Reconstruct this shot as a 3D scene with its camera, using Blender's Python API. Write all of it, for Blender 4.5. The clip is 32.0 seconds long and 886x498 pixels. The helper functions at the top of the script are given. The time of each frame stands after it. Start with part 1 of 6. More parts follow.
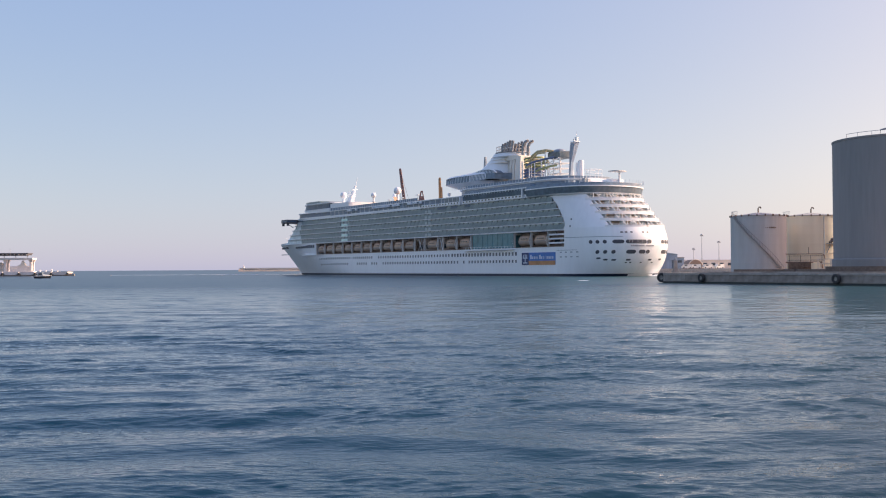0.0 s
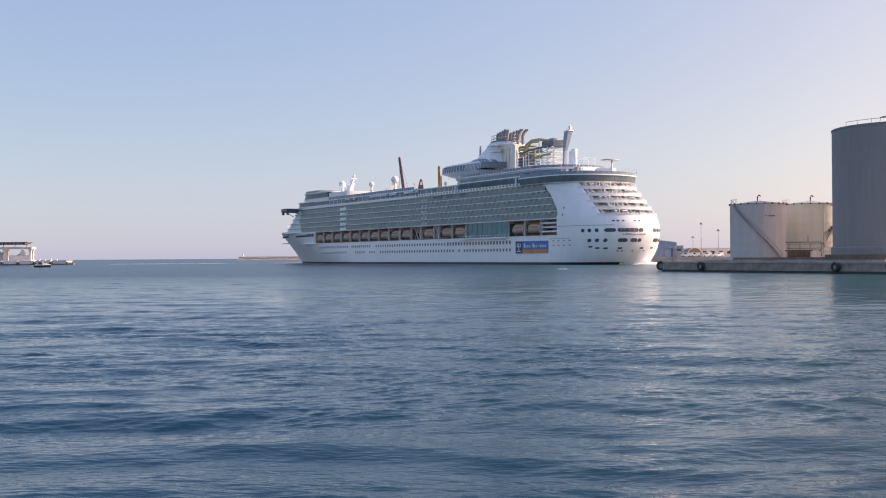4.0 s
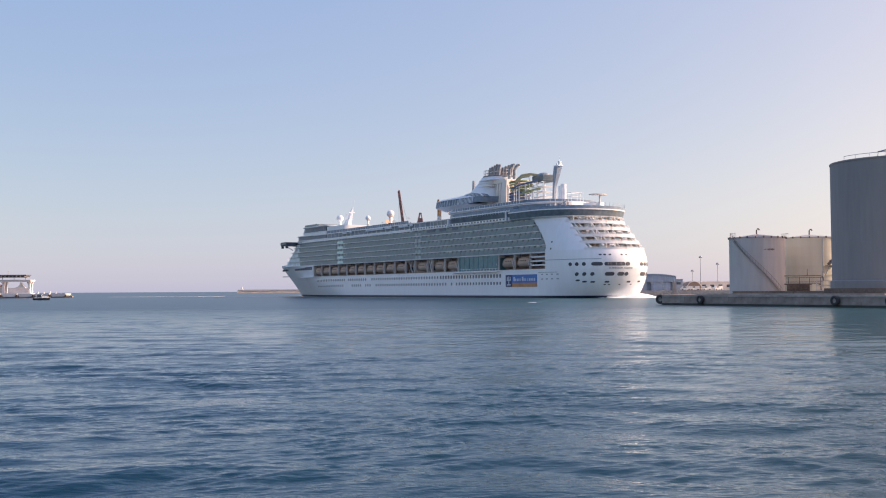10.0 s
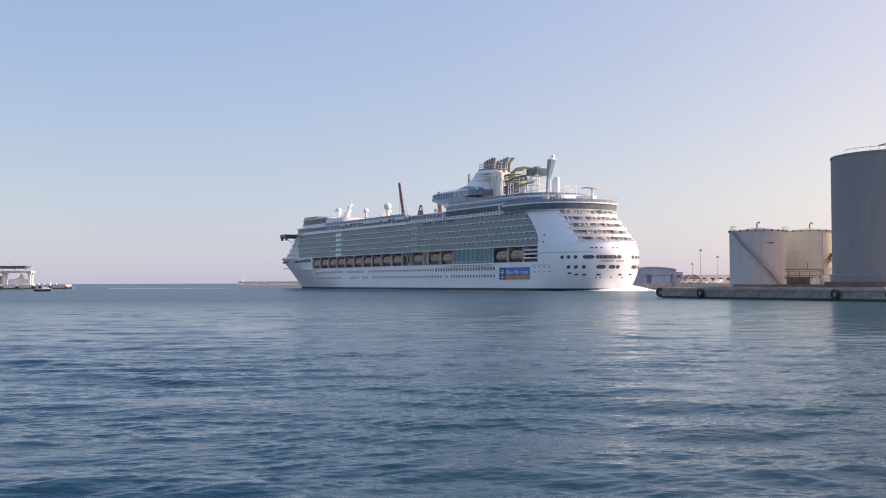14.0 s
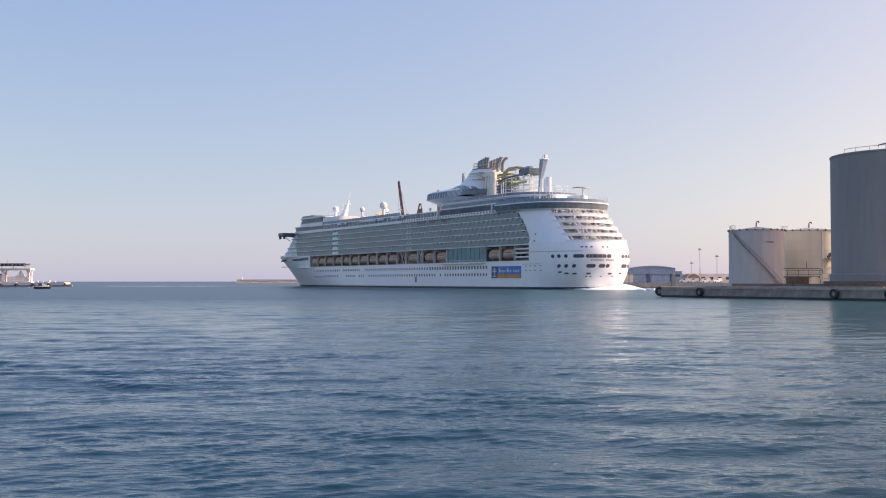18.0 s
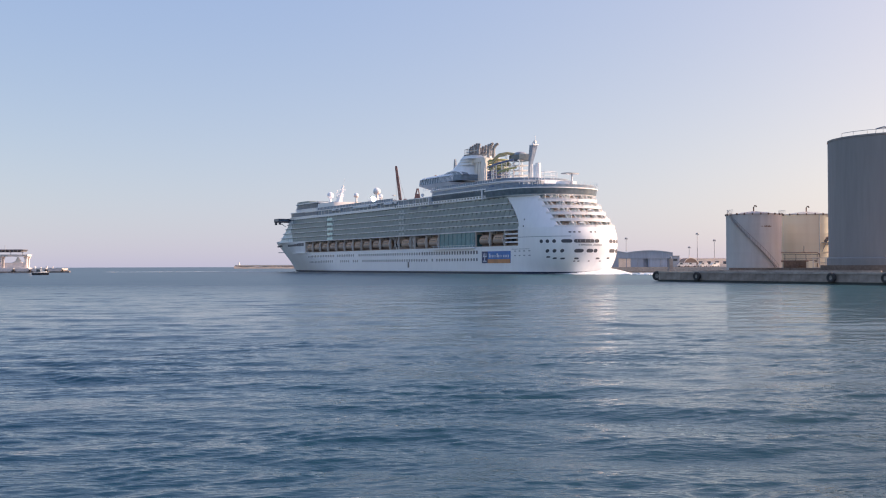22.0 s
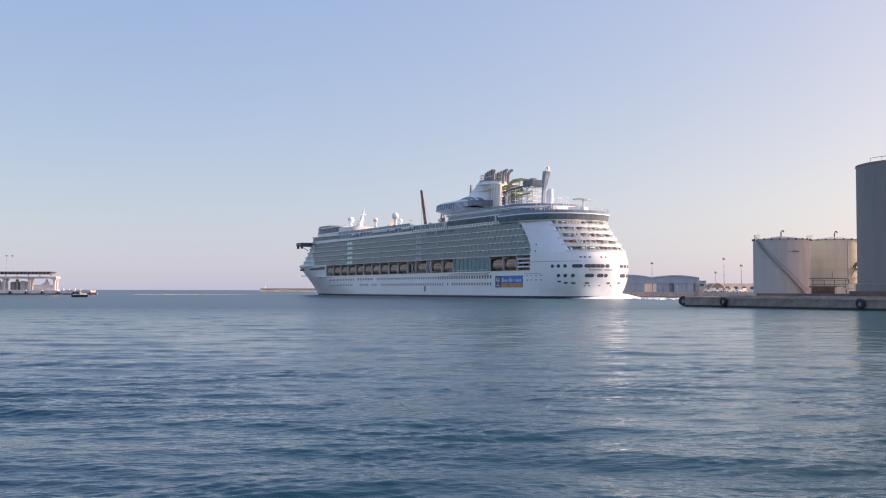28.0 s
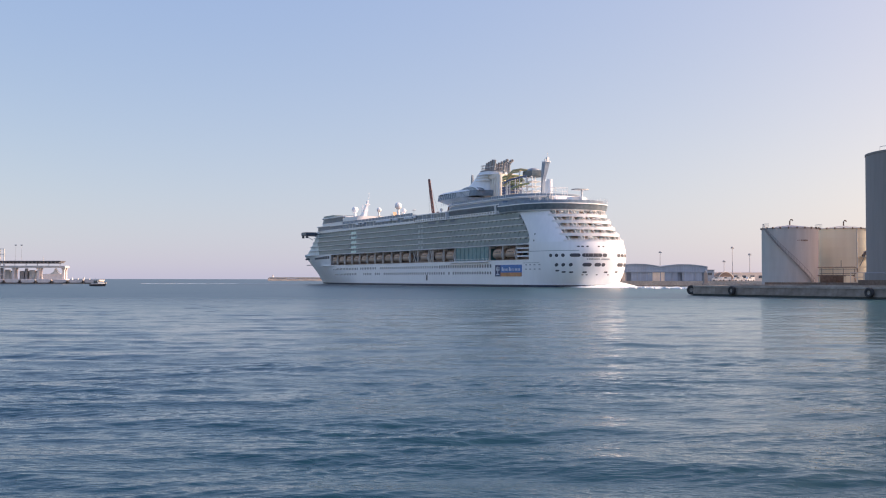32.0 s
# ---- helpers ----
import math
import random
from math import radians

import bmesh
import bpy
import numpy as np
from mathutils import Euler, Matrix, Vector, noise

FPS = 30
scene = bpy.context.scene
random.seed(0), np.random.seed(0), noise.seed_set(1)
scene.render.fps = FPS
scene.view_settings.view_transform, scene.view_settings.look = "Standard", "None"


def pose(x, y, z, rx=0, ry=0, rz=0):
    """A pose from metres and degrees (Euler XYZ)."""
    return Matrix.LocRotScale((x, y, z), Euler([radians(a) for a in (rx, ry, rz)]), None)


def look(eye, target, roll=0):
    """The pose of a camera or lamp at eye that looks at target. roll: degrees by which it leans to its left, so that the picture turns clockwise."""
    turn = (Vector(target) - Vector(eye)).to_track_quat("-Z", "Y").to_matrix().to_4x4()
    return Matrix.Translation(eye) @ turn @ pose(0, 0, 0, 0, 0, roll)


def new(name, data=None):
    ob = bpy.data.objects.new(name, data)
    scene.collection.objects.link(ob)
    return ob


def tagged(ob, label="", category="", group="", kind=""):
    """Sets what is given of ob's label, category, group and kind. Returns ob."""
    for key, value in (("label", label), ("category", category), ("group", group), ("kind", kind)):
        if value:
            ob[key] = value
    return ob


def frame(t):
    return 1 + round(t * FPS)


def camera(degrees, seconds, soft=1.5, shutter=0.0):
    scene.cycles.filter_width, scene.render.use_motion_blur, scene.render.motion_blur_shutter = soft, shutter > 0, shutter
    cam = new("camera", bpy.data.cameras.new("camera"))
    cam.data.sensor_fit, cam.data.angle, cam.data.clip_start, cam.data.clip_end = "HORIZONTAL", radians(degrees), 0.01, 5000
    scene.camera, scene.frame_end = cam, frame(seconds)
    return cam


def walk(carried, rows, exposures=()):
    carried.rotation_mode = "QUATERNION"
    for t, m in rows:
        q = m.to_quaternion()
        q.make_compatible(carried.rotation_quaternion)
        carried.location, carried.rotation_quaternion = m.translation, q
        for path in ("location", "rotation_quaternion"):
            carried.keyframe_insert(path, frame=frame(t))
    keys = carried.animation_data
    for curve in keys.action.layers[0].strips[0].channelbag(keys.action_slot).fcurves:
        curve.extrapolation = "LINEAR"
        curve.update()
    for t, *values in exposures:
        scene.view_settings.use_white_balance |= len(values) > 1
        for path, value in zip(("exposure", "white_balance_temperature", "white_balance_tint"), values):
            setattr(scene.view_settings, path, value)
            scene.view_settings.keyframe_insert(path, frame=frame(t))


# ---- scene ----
cam = camera(47.0, 32.0, soft=1.1)
EYE = (0.0, 0.0, 3.34)
# seconds, yaw, pitch, roll of a phone held by somebody who stands on a quay
ROWS = [
    (0, 0.000, 1.077, 0.322), (0.5, -0.003, 0.836, 0.304),
    (1, -0.015, 0.888, 0.302), (1.5, -0.010, 1.128, 0.307),
    (2, -0.007, 0.773, 0.300), (2.5, -0.001, 0.701, 0.303),
    (3, 0.005, 0.232, 0.317), (3.5, -0.008, 0.346, 0.372),
    (5.5, -0.081, 0.963, 0.377), (6, -0.082, 1.596, 0.392),
    (6.5, -0.072, 1.882, 0.378), (7, -0.070, 2.272, 0.370),
    (7.5, -0.079, 2.691, 0.343), (8, -0.088, 3.257, 0.328),
    (8.5, -0.087, 3.448, 0.333), (9, -0.087, 3.629, 0.348),
    (9.5, -0.087, 3.188, 0.333), (10, -0.075, 2.302, 0.320),
    (10.5, -0.043, 0.977, 0.358), (11, -0.445, 0.334, 0.266),
    (11.5, 0.064, -0.138, 0.204), (12, 0.069, -0.064, 0.185),
    (12.5, 0.006, 1.152, 0.126), (13, -0.059, 1.701, 0.135),
    (13.5, -0.095, 2.044, 0.138), (14, -0.064, 1.873, 0.151),
    (14.5, -0.156, 2.135, -0.075), (16.5, -0.395, 2.382, -0.022),
    (17, -0.299, 2.213, 0.035), (17.5, -0.158, 1.933, 0.009),
    (18, -0.110, 1.788, 0.011), (18.5, -0.121, 1.690, 0.009),
    (19, -0.171, 1.837, -0.037), (19.5, -0.226, 1.946, -0.026),
    (20, -0.330, 2.145, -0.036), (20.5, -0.328, 2.257, -0.009),
    (21, -0.293, 1.951, 0.082), (21.5, -0.266, 1.874, 0.087),
    (22, -0.242, 0.947, 0.160), (22.5, -0.383, 1.631, 0.105),
    (23, -0.380, 2.328, -0.037), (23.5, -0.186, 1.826, 0.032),
    (24, -0.103, 2.097, -0.154), (24.5, -0.011, 1.847, -0.016),
    (25, -0.002, 1.816, -0.064), (25.5, 0.224, 1.656, -0.048),
    (27.5, 1.126, 2.230, -0.010), (28, 1.153, 2.294, -0.114),
    (28.5, 1.156, 2.053, -0.113), (29, 1.120, 1.988, -0.165),
    (29.5, 1.120, 1.988, -0.165), (30, 1.120, 1.671, -0.092),
    (30.5, 1.210, 1.720, -0.093), (31, 1.361, 1.750, -0.128),
    (31.5, 1.562, 1.722, -0.103), (32, 1.592, 1.677, -0.099),
]
walk(cam, [(t, pose(*EYE, 90 + pitch, roll, yaw)) for t, yaw, pitch, roll in ROWS],
     exposures=[(0.0, 0.42), (32.0, 0.42)])

# ---- daylight ----
SUN_AZ, SUN_EL = 8.0, 28.0          # degrees: azimuth turned from +x towards +y, elevation
world = bpy.data.worlds.new("sky")
scene.world = world
world.use_nodes = True
wn = world.node_tree.nodes


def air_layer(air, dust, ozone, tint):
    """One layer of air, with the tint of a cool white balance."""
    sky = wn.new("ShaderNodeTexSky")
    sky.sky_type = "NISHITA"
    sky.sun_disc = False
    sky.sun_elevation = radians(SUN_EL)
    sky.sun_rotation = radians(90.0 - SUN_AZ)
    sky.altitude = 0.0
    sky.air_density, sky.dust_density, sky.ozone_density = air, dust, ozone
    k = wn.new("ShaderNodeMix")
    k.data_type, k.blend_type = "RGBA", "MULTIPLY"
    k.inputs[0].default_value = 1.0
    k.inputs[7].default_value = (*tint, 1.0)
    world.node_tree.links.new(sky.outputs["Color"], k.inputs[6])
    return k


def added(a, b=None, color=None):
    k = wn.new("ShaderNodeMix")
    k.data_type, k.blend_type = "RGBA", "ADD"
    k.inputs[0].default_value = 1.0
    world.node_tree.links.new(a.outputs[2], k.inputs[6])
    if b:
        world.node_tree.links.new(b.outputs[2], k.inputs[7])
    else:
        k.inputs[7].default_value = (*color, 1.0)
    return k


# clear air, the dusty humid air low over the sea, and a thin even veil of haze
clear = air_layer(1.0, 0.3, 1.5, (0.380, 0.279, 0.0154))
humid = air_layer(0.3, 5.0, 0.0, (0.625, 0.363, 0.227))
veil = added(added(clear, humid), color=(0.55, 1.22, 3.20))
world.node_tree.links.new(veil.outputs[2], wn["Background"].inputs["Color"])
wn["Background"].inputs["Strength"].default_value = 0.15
sun = new("sun", bpy.data.lights.new("sun", "SUN"))
sun.data.energy, sun.data.angle, sun.data.color = 3.65, radians(0.6), (1.0, 0.87, 0.74)
sa, se = radians(SUN_AZ), radians(SUN_EL)
SUN_DIR = Vector((math.cos(sa) * math.cos(se), math.sin(sa) * math.cos(se), math.sin(se)))
sun.matrix_world = look(SUN_DIR * 300, (0, 0, 0))


# ---- materials ----
def material(name, color, rough=0.6, metal=0.0, vary=0.12, grain=0.5, stains=8.0, bump=0.15, tint=None, streak=False, spec=0.5):
    """Paint, metal or stone with grain and stains at two sizes (metres)."""
    m = bpy.data.materials.new(name)
    m.use_nodes = True
    t, n = m.node_tree, m.node_tree.nodes
    b = n["Principled BSDF"]
    co = n.new("ShaderNodeTexCoord")
    mp = n.new("ShaderNodeMapping")
    if streak:
        mp.inputs["Scale"].default_value = (1.0, 1.0, 0.12)
    t.links.new(co.outputs["Object"], mp.inputs["Vector"])
    big, small = n.new("ShaderNodeTexNoise"), n.new("ShaderNodeTexNoise")
    for k, s in ((big, 1.0 / stains), (small, 1.0 / grain)):
        k.inputs["Scale"].default_value = s
        k.inputs["Detail"].default_value = 5.0
        t.links.new(mp.outputs["Vector"], k.inputs["Vector"])
    mix = n.new("ShaderNodeMath")
    mix.operation = "ADD"
    t.links.new(big.outputs["Fac"], mix.inputs[0])
    t.links.new(small.outputs["Fac"], mix.inputs[1])
    info = n.new("ShaderNodeObjectInfo")
    add = n.new("ShaderNodeMath")
    add.operation = "MULTIPLY_ADD"
    add.inputs[1].default_value = 0.25
    t.links.new(info.outputs["Random"], add.inputs[0])
    t.links.new(mix.outputs[0], add.inputs[2])
    ramp = n.new("ShaderNodeMapRange")
    ramp.inputs["From Min"].default_value, ramp.inputs["From Max"].default_value = 0.7, 1.5
    t.links.new(add.outputs[0], ramp.inputs["Value"])
    c = n.new("ShaderNodeMix")
    c.data_type = "RGBA"
    low = tint or tuple(v * (1.0 - 2.0 * vary) for v in color)
    c.inputs[6].default_value = (*low, 1.0)
    c.inputs[7].default_value = (*(min(1.0, v * (1.0 + vary)) for v in color), 1.0)
    t.links.new(ramp.outputs["Result"], c.inputs[0])
    t.links.new(c.outputs[2], b.inputs["Base Color"])
    b.inputs["Roughness"].default_value, b.inputs["Metallic"].default_value = rough, metal
    b.inputs["Specular IOR Level"].default_value = spec
    if bump:
        bp = n.new("ShaderNodeBump")
        bp.inputs["Strength"].default_value, bp.inputs["Distance"].default_value = bump, 0.05
        t.links.new(small.outputs["Fac"], bp.inputs["Height"])
        t.links.new(bp.outputs["Normal"], b.inputs["Normal"])
    return m


def water_material():
    m = bpy.data.materials.new("harbour_water")
    m.use_nodes = True
    t, n = m.node_tree, m.node_tree.nodes
    b = n["Principled BSDF"]
    co = n.new("ShaderNodeTexCoord")
    # the finest ripples, too small for the sheet itself
    mp, tx, bp = n.new("ShaderNodeMapping"), n.new("ShaderNodeTexNoise"), n.new("ShaderNodeBump")
    mp.inputs["Scale"].default_value = (2.8, 9.0, 1.0)
    tx.inputs["Scale"].default_value, tx.inputs["Detail"].default_value, tx.inputs["Distortion"].default_value = 1.0, 3.0, 0.3
    t.links.new(co.outputs["Object"], mp.inputs["Vector"])
    t.links.new(mp.outputs["Vector"], tx.inputs["Vector"])
    bp.inputs["Distance"].default_value = 0.029
    t.links.new(tx.outputs["Fac"], bp.inputs["Height"])
    # gusts leave long streaks of rougher and calmer water
    smp, gust, force = n.new("ShaderNodeMapping"), n.new("ShaderNodeTexNoise"), n.new("ShaderNodeMapRange")
    smp.inputs["Scale"].default_value = (0.045, 0.22, 1.0)
    t.links.new(co.outputs["Object"], smp.inputs["Vector"])
    t.links.new(smp.outputs["Vector"], gust.inputs["Vector"])
    gust.inputs["Scale"].default_value, gust.inputs["Detail"].default_value = 1.0, 4.0
    force.inputs["From Min"].default_value, force.inputs["From Max"].default_value = 0.35, 0.65
    force.inputs["To Min"].default_value, force.inputs["To Max"].default_value = 0.6, 1.0
    t.links.new(gust.outputs["Fac"], force.inputs["Value"])
    # the ripples lie lower on the open water
    calm, strength = n.new("ShaderNodeMapRange"), n.new("ShaderNodeMath")
    sep = n.new("ShaderNodeSeparateXYZ")
    t.links.new(co.outputs["Object"], sep.inputs[0])
    t.links.new(sep.outputs["Y"], calm.inputs["Value"])
    calm.inputs["From Min"].default_value, calm.inputs["From Max"].default_value = 40.0, 130.0
    calm.inputs["To Min"].default_value, calm.inputs["To Max"].default_value = 1.0, 0.35
    strength.operation = "MULTIPLY"
    t.links.new(force.outputs["Result"], strength.inputs[0])
    t.links.new(calm.outputs["Result"], strength.inputs[1])
    t.links.new(strength.outputs[0], bp.inputs["Strength"])
    t.links.new(bp.outputs["Normal"], b.inputs["Normal"])
    patch = n.new("ShaderNodeTexNoise")
    patch.inputs["Scale"].default_value = 0.02
    t.links.new(co.outputs["Object"], patch.inputs["Vector"])
    # deep blue, paler and greener to the right: brighter sky reflection put in colour
    sky_side = n.new("ShaderNodeMapRange")
    sky_side.inputs["From Min"].default_value, sky_side.inputs["From Max"].default_value = -5.0, 40.0
    t.links.new(sep.outputs["X"], sky_side.inputs["Value"])
    both_ = n.new("ShaderNodeMath")
    both_.operation = "MULTIPLY_ADD"
    both_.inputs[1].default_value = 0.35
    t.links.new(patch.outputs["Fac"], both_.inputs[0])
    t.links.new(sky_side.outputs["Result"], both_.inputs[2])
    both_.use_clamp = True
    c = n.new("ShaderNodeMix")
    c.data_type = "RGBA"
    c.inputs[6].default_value, c.inputs[7].default_value = (0.001, 0.022, 0.047, 1), (0.017, 0.066, 0.078, 1)
    t.links.new(both_.outputs[0], c.inputs[0])
    t.links.new(c.outputs[2], b.inputs["Base Color"])
    # the open harbour is more wind-ruffled than the sheltered water by the near quays
    far = n.new("ShaderNodeMapRange")
    t.links.new(sep.outputs["Y"], far.inputs["Value"])
    far.inputs["From Min"].default_value, far.inputs["From Max"].default_value = 40.0, 200.0
    far.inputs["To Min"].default_value, far.inputs["To Max"].default_value = 0.03, 0.30
    t.links.new(far.outputs["Result"], b.inputs["Roughness"])
    b.inputs["IOR"].default_value = 1.333
    return m


WATER = water_material()
WHITE = material("white_ship_paint", (0.88, 0.88, 0.885), 0.35, vary=0.04, grain=1.5, stains=14.0, bump=0.04, streak=True)
DECKWHITE = material("white_deck_paint", (0.84, 0.84, 0.83), 0.5, vary=0.08, grain=0.7, stains=6.0, bump=0.05)
# boot paint, dark glass and black are lifted to stand in for haze
BOOT = material("dark_blue_boot_paint", (0.022, 0.032, 0.065), 0.5, vary=0.2, grain=0.8, stains=10.0, bump=0.05)
INNER = material("balcony_back_wall", (0.78, 0.84, 0.83), 0.6, vary=0.15, grain=1.4, stains=3.0, bump=0.05)
PANE = material("balcony_glass", (0.265, 0.328, 0.33), 0.3, vary=0.15, grain=1.0, stains=5.0, bump=0.0, spec=0.25)
MINT = material("mint_white_panel", (0.72, 0.96, 0.87), 0.2, vary=0.05, grain=1.0, stains=5.0, bump=0.0)
RIMGLASS = material("teal_tinted_glass", (0.155, 0.195, 0.225), 0.2, vary=0.2, grain=1.5, stains=6.0, bump=0.0, spec=0.35)
DARKGLASS = material("dark_tinted_glass", (0.055, 0.07, 0.085), 0.08, vary=0.2, grain=1.0, stains=5.0, bump=0.0, spec=0.8)
BLUEGLASS = material("blue_tinted_glass", (0.185, 0.255, 0.335), 0.25, vary=0.2, grain=1.5, stains=6.0, bump=0.0, spec=0.3)
TEALGLASS = material("teal_window_glass", (0.14, 0.29, 0.31), 0.25, vary=0.15, grain=1.5, stains=6.0, bump=0.0, spec=0.3)
MIRRORPANE = material("reflecting_glass", (0.10, 0.105, 0.11), 0.002, metal=1.0, vary=0.02, bump=0.0)
LOUNGEGLASS = material("lounge_glass", (0.19, 0.235, 0.275), 0.2, vary=0.2, grain=1.5, stains=6.0, bump=0.0, spec=0.35)
NAVYGLASS = material("dark_blue_glass", (0.095, 0.145, 0.205), 0.3, vary=0.2, grain=1.5, stains=6.0, bump=0.0, spec=0.3)
CABINGLASS = material("cabin_door_glass", (0.52, 0.61, 0.62), 0.15, vary=0.2, grain=1.0, stains=4.0, bump=0.0)
HULLGLASS = material("hull_window_glass", (0.15, 0.165, 0.20), 0.2, vary=0.3, grain=1.0, stains=4.0, bump=0.0)
# black lifted to a dark grey that holds the haze
BLACK = material("black_opening", (0.085, 0.088, 0.105), 0.7, vary=0.2, bump=0.0)
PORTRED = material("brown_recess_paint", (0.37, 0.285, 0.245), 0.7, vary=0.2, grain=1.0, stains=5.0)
BOATHULL = material("lifeboat_cream_fibreglass", (0.50, 0.385, 0.31), 0.35, vary=0.08, grain=0.8, stains=3.0, bump=0.03)
BOATTOP = material("lifeboat_orange_canopy", (0.52, 0.33, 0.215), 0.4, vary=0.1, grain=0.8, stains=3.0, bump=0.03)
DAVIT = material("davit_tan_paint", (0.70, 0.65, 0.59), 0.5, vary=0.12)
FUNNELTAN = material("funnel_tan_paint", (0.84, 0.75, 0.64), 0.45, vary=0.1, grain=1.0, stains=5.0, bump=0.05, streak=True)
SOOT = material("sooty_exhaust_steel", (0.36, 0.335, 0.32), 0.6, metal=0.3, vary=0.25, grain=0.6, stains=3.0)
YELLOW = material("yellow_slide_plastic", (0.52, 0.44, 0.24), 0.3, vary=0.06, bump=0.0)
BLUE = material("blue_slide_plastic", (0.11, 0.15, 0.26), 0.3, vary=0.08, bump=0.0)
GREEN = material("green_slide_plastic", (0.30, 0.33, 0.15), 0.3, vary=0.08, bump=0.0)
GREYSTEEL = material("grey_steel", (0.36, 0.38, 0.41), 0.45, metal=0.4, vary=0.15, grain=0.6, stains=3.0)
SIGNBLUE = material("sign_navy", (0.015, 0.035, 0.13), 0.4, vary=0.05, bump=0.0)
SIGNSKY = material("sign_blue", (0.05, 0.18, 0.50), 0.4, vary=0.15, grain=2.0, stains=6.0, bump=0.0)
SIGNORANGE = material("sign_orange", (0.52, 0.24, 0.10), 0.4, vary=0.2, grain=2.0, stains=6.0, bump=0.0)
SIGNWHITE = material("sign_pale_lettering", (0.66, 0.72, 0.80), 0.4, vary=0.05, bump=0.0)
TEAK = material("teak_deck", (0.36, 0.24, 0.15), 0.7, vary=0.15, grain=0.4, stains=5.0)
TERRACE = material("terrace_back_wall", (0.72, 0.59, 0.48), 0.6, vary=0.25, grain=1.5, stains=3.0, bump=0.05)
PARTITION = material("balcony_partition", (0.50, 0.54, 0.53), 0.5, vary=0.1)
STAIRBROWN = material("stair_brown_paint", (0.36, 0.34, 0.33), 0.7, vary=0.15)
FOAM = material("white_foam", (0.82, 0.85, 0.87), 0.9, vary=0.12, grain=0.5, stains=3.0, bump=0.5)
CONCRETE = material("quay_concrete", (0.345, 0.295, 0.26), 0.9, vary=0.3, grain=1.3, stains=6.0, bump=0.25, tint=(0.17, 0.14, 0.12))
COPING = material("quay_coping", (0.38, 0.335, 0.30), 0.9, vary=0.2, grain=0.9, stains=3.0, bump=0.4)
WEED = material("tidal_weed", (0.05, 0.055, 0.05), 0.8, vary=0.3, grain=0.4, stains=3.0, bump=0.5)
RUBBER = material("black_rubber", (0.055, 0.052, 0.052), 0.85, vary=0.25, grain=0.3, stains=1.0, bump=0.3)
TANKGREY = material("tank_grey_paint", (0.575, 0.558, 0.54), 0.75, vary=0.06, grain=0.9, stains=5.0, bump=0.08, tint=(0.475, 0.455, 0.435), streak=True)
TANKCREAM = material("tank_cream_paint", (0.93, 0.79, 0.58), 0.6, vary=0.05, grain=1.5, stains=5.0, bump=0.05, tint=(0.84, 0.68, 0.47), streak=True)
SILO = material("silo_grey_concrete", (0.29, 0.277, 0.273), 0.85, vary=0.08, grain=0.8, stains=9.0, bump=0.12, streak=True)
TANKROOF = material("tank_roof_grey_paint", (0.42, 0.40, 0.38), 0.7, vary=0.1, grain=1.0, stains=4.0, bump=0.05)
RUST = material("rusty_steel", (0.22, 0.145, 0.105), 0.8, vary=0.3, grain=0.4, stains=2.0)
BRICKWALL = material("brown_bund_wall", (0.23, 0.172, 0.137), 0.9, vary=0.25, grain=0.4, stains=4.0, bump=0.4)
SHEDBLUE = material("shed_blue_cladding", (0.27, 0.35, 0.47), 0.6, vary=0.12, grain=0.7, stains=6.0, bump=0.1, streak=True)
SHEDROOF = material("shed_grey_roof", (0.30, 0.36, 0.44), 0.6, vary=0.12, grain=0.7, stains=6.0, bump=0.1)
SHEDDARK = material("shed_door_dark_blue", (0.19, 0.24, 0.32), 0.6, vary=0.15)
BEIGE = material("beige_plaster", (0.84, 0.73, 0.62), 0.8, vary=0.12, grain=0.6, stains=5.0)
FARQUAY = material("far_quay_concrete", (0.52, 0.47, 0.43), 0.9, vary=0.2, grain=0.6, stains=6.0, bump=0.3)
TENT = material("brown_tent_canvas", (0.34, 0.24, 0.18), 0.8, vary=0.12)
CRANERED = material("crane_red_paint", (0.185, 0.115, 0.12), 0.55, vary=0.15)
CRANEORANGE = material("crane_orange_paint", (0.36, 0.22, 0.12), 0.55, vary=0.15)
PIERWHITE = material("terminal_pale_concrete", (0.85, 0.77, 0.72), 0.8, vary=0.12, grain=0.6, stains=5.0)
PIERROOF = material("terminal_dark_roof", (0.16, 0.15, 0.16), 0.6, vary=0.15)
ROCK = material("breakwater_rock", (0.34, 0.29, 0.25), 0.95, vary=0.25, grain=1.0, stains=8.0, bump=0.6)
BOATWHITE = material("launch_white_gelcoat", (0.76, 0.74, 0.70), 0.35, vary=0.06, bump=0.02)
BOATDARK = material("launch_dark_hull", (0.05, 0.05, 0.06), 0.4, vary=0.15, bump=0.02)
CARPAINT = material("pale_vehicle_paint", (0.82, 0.79, 0.74), 0.35, vary=0.2, bump=0.0)


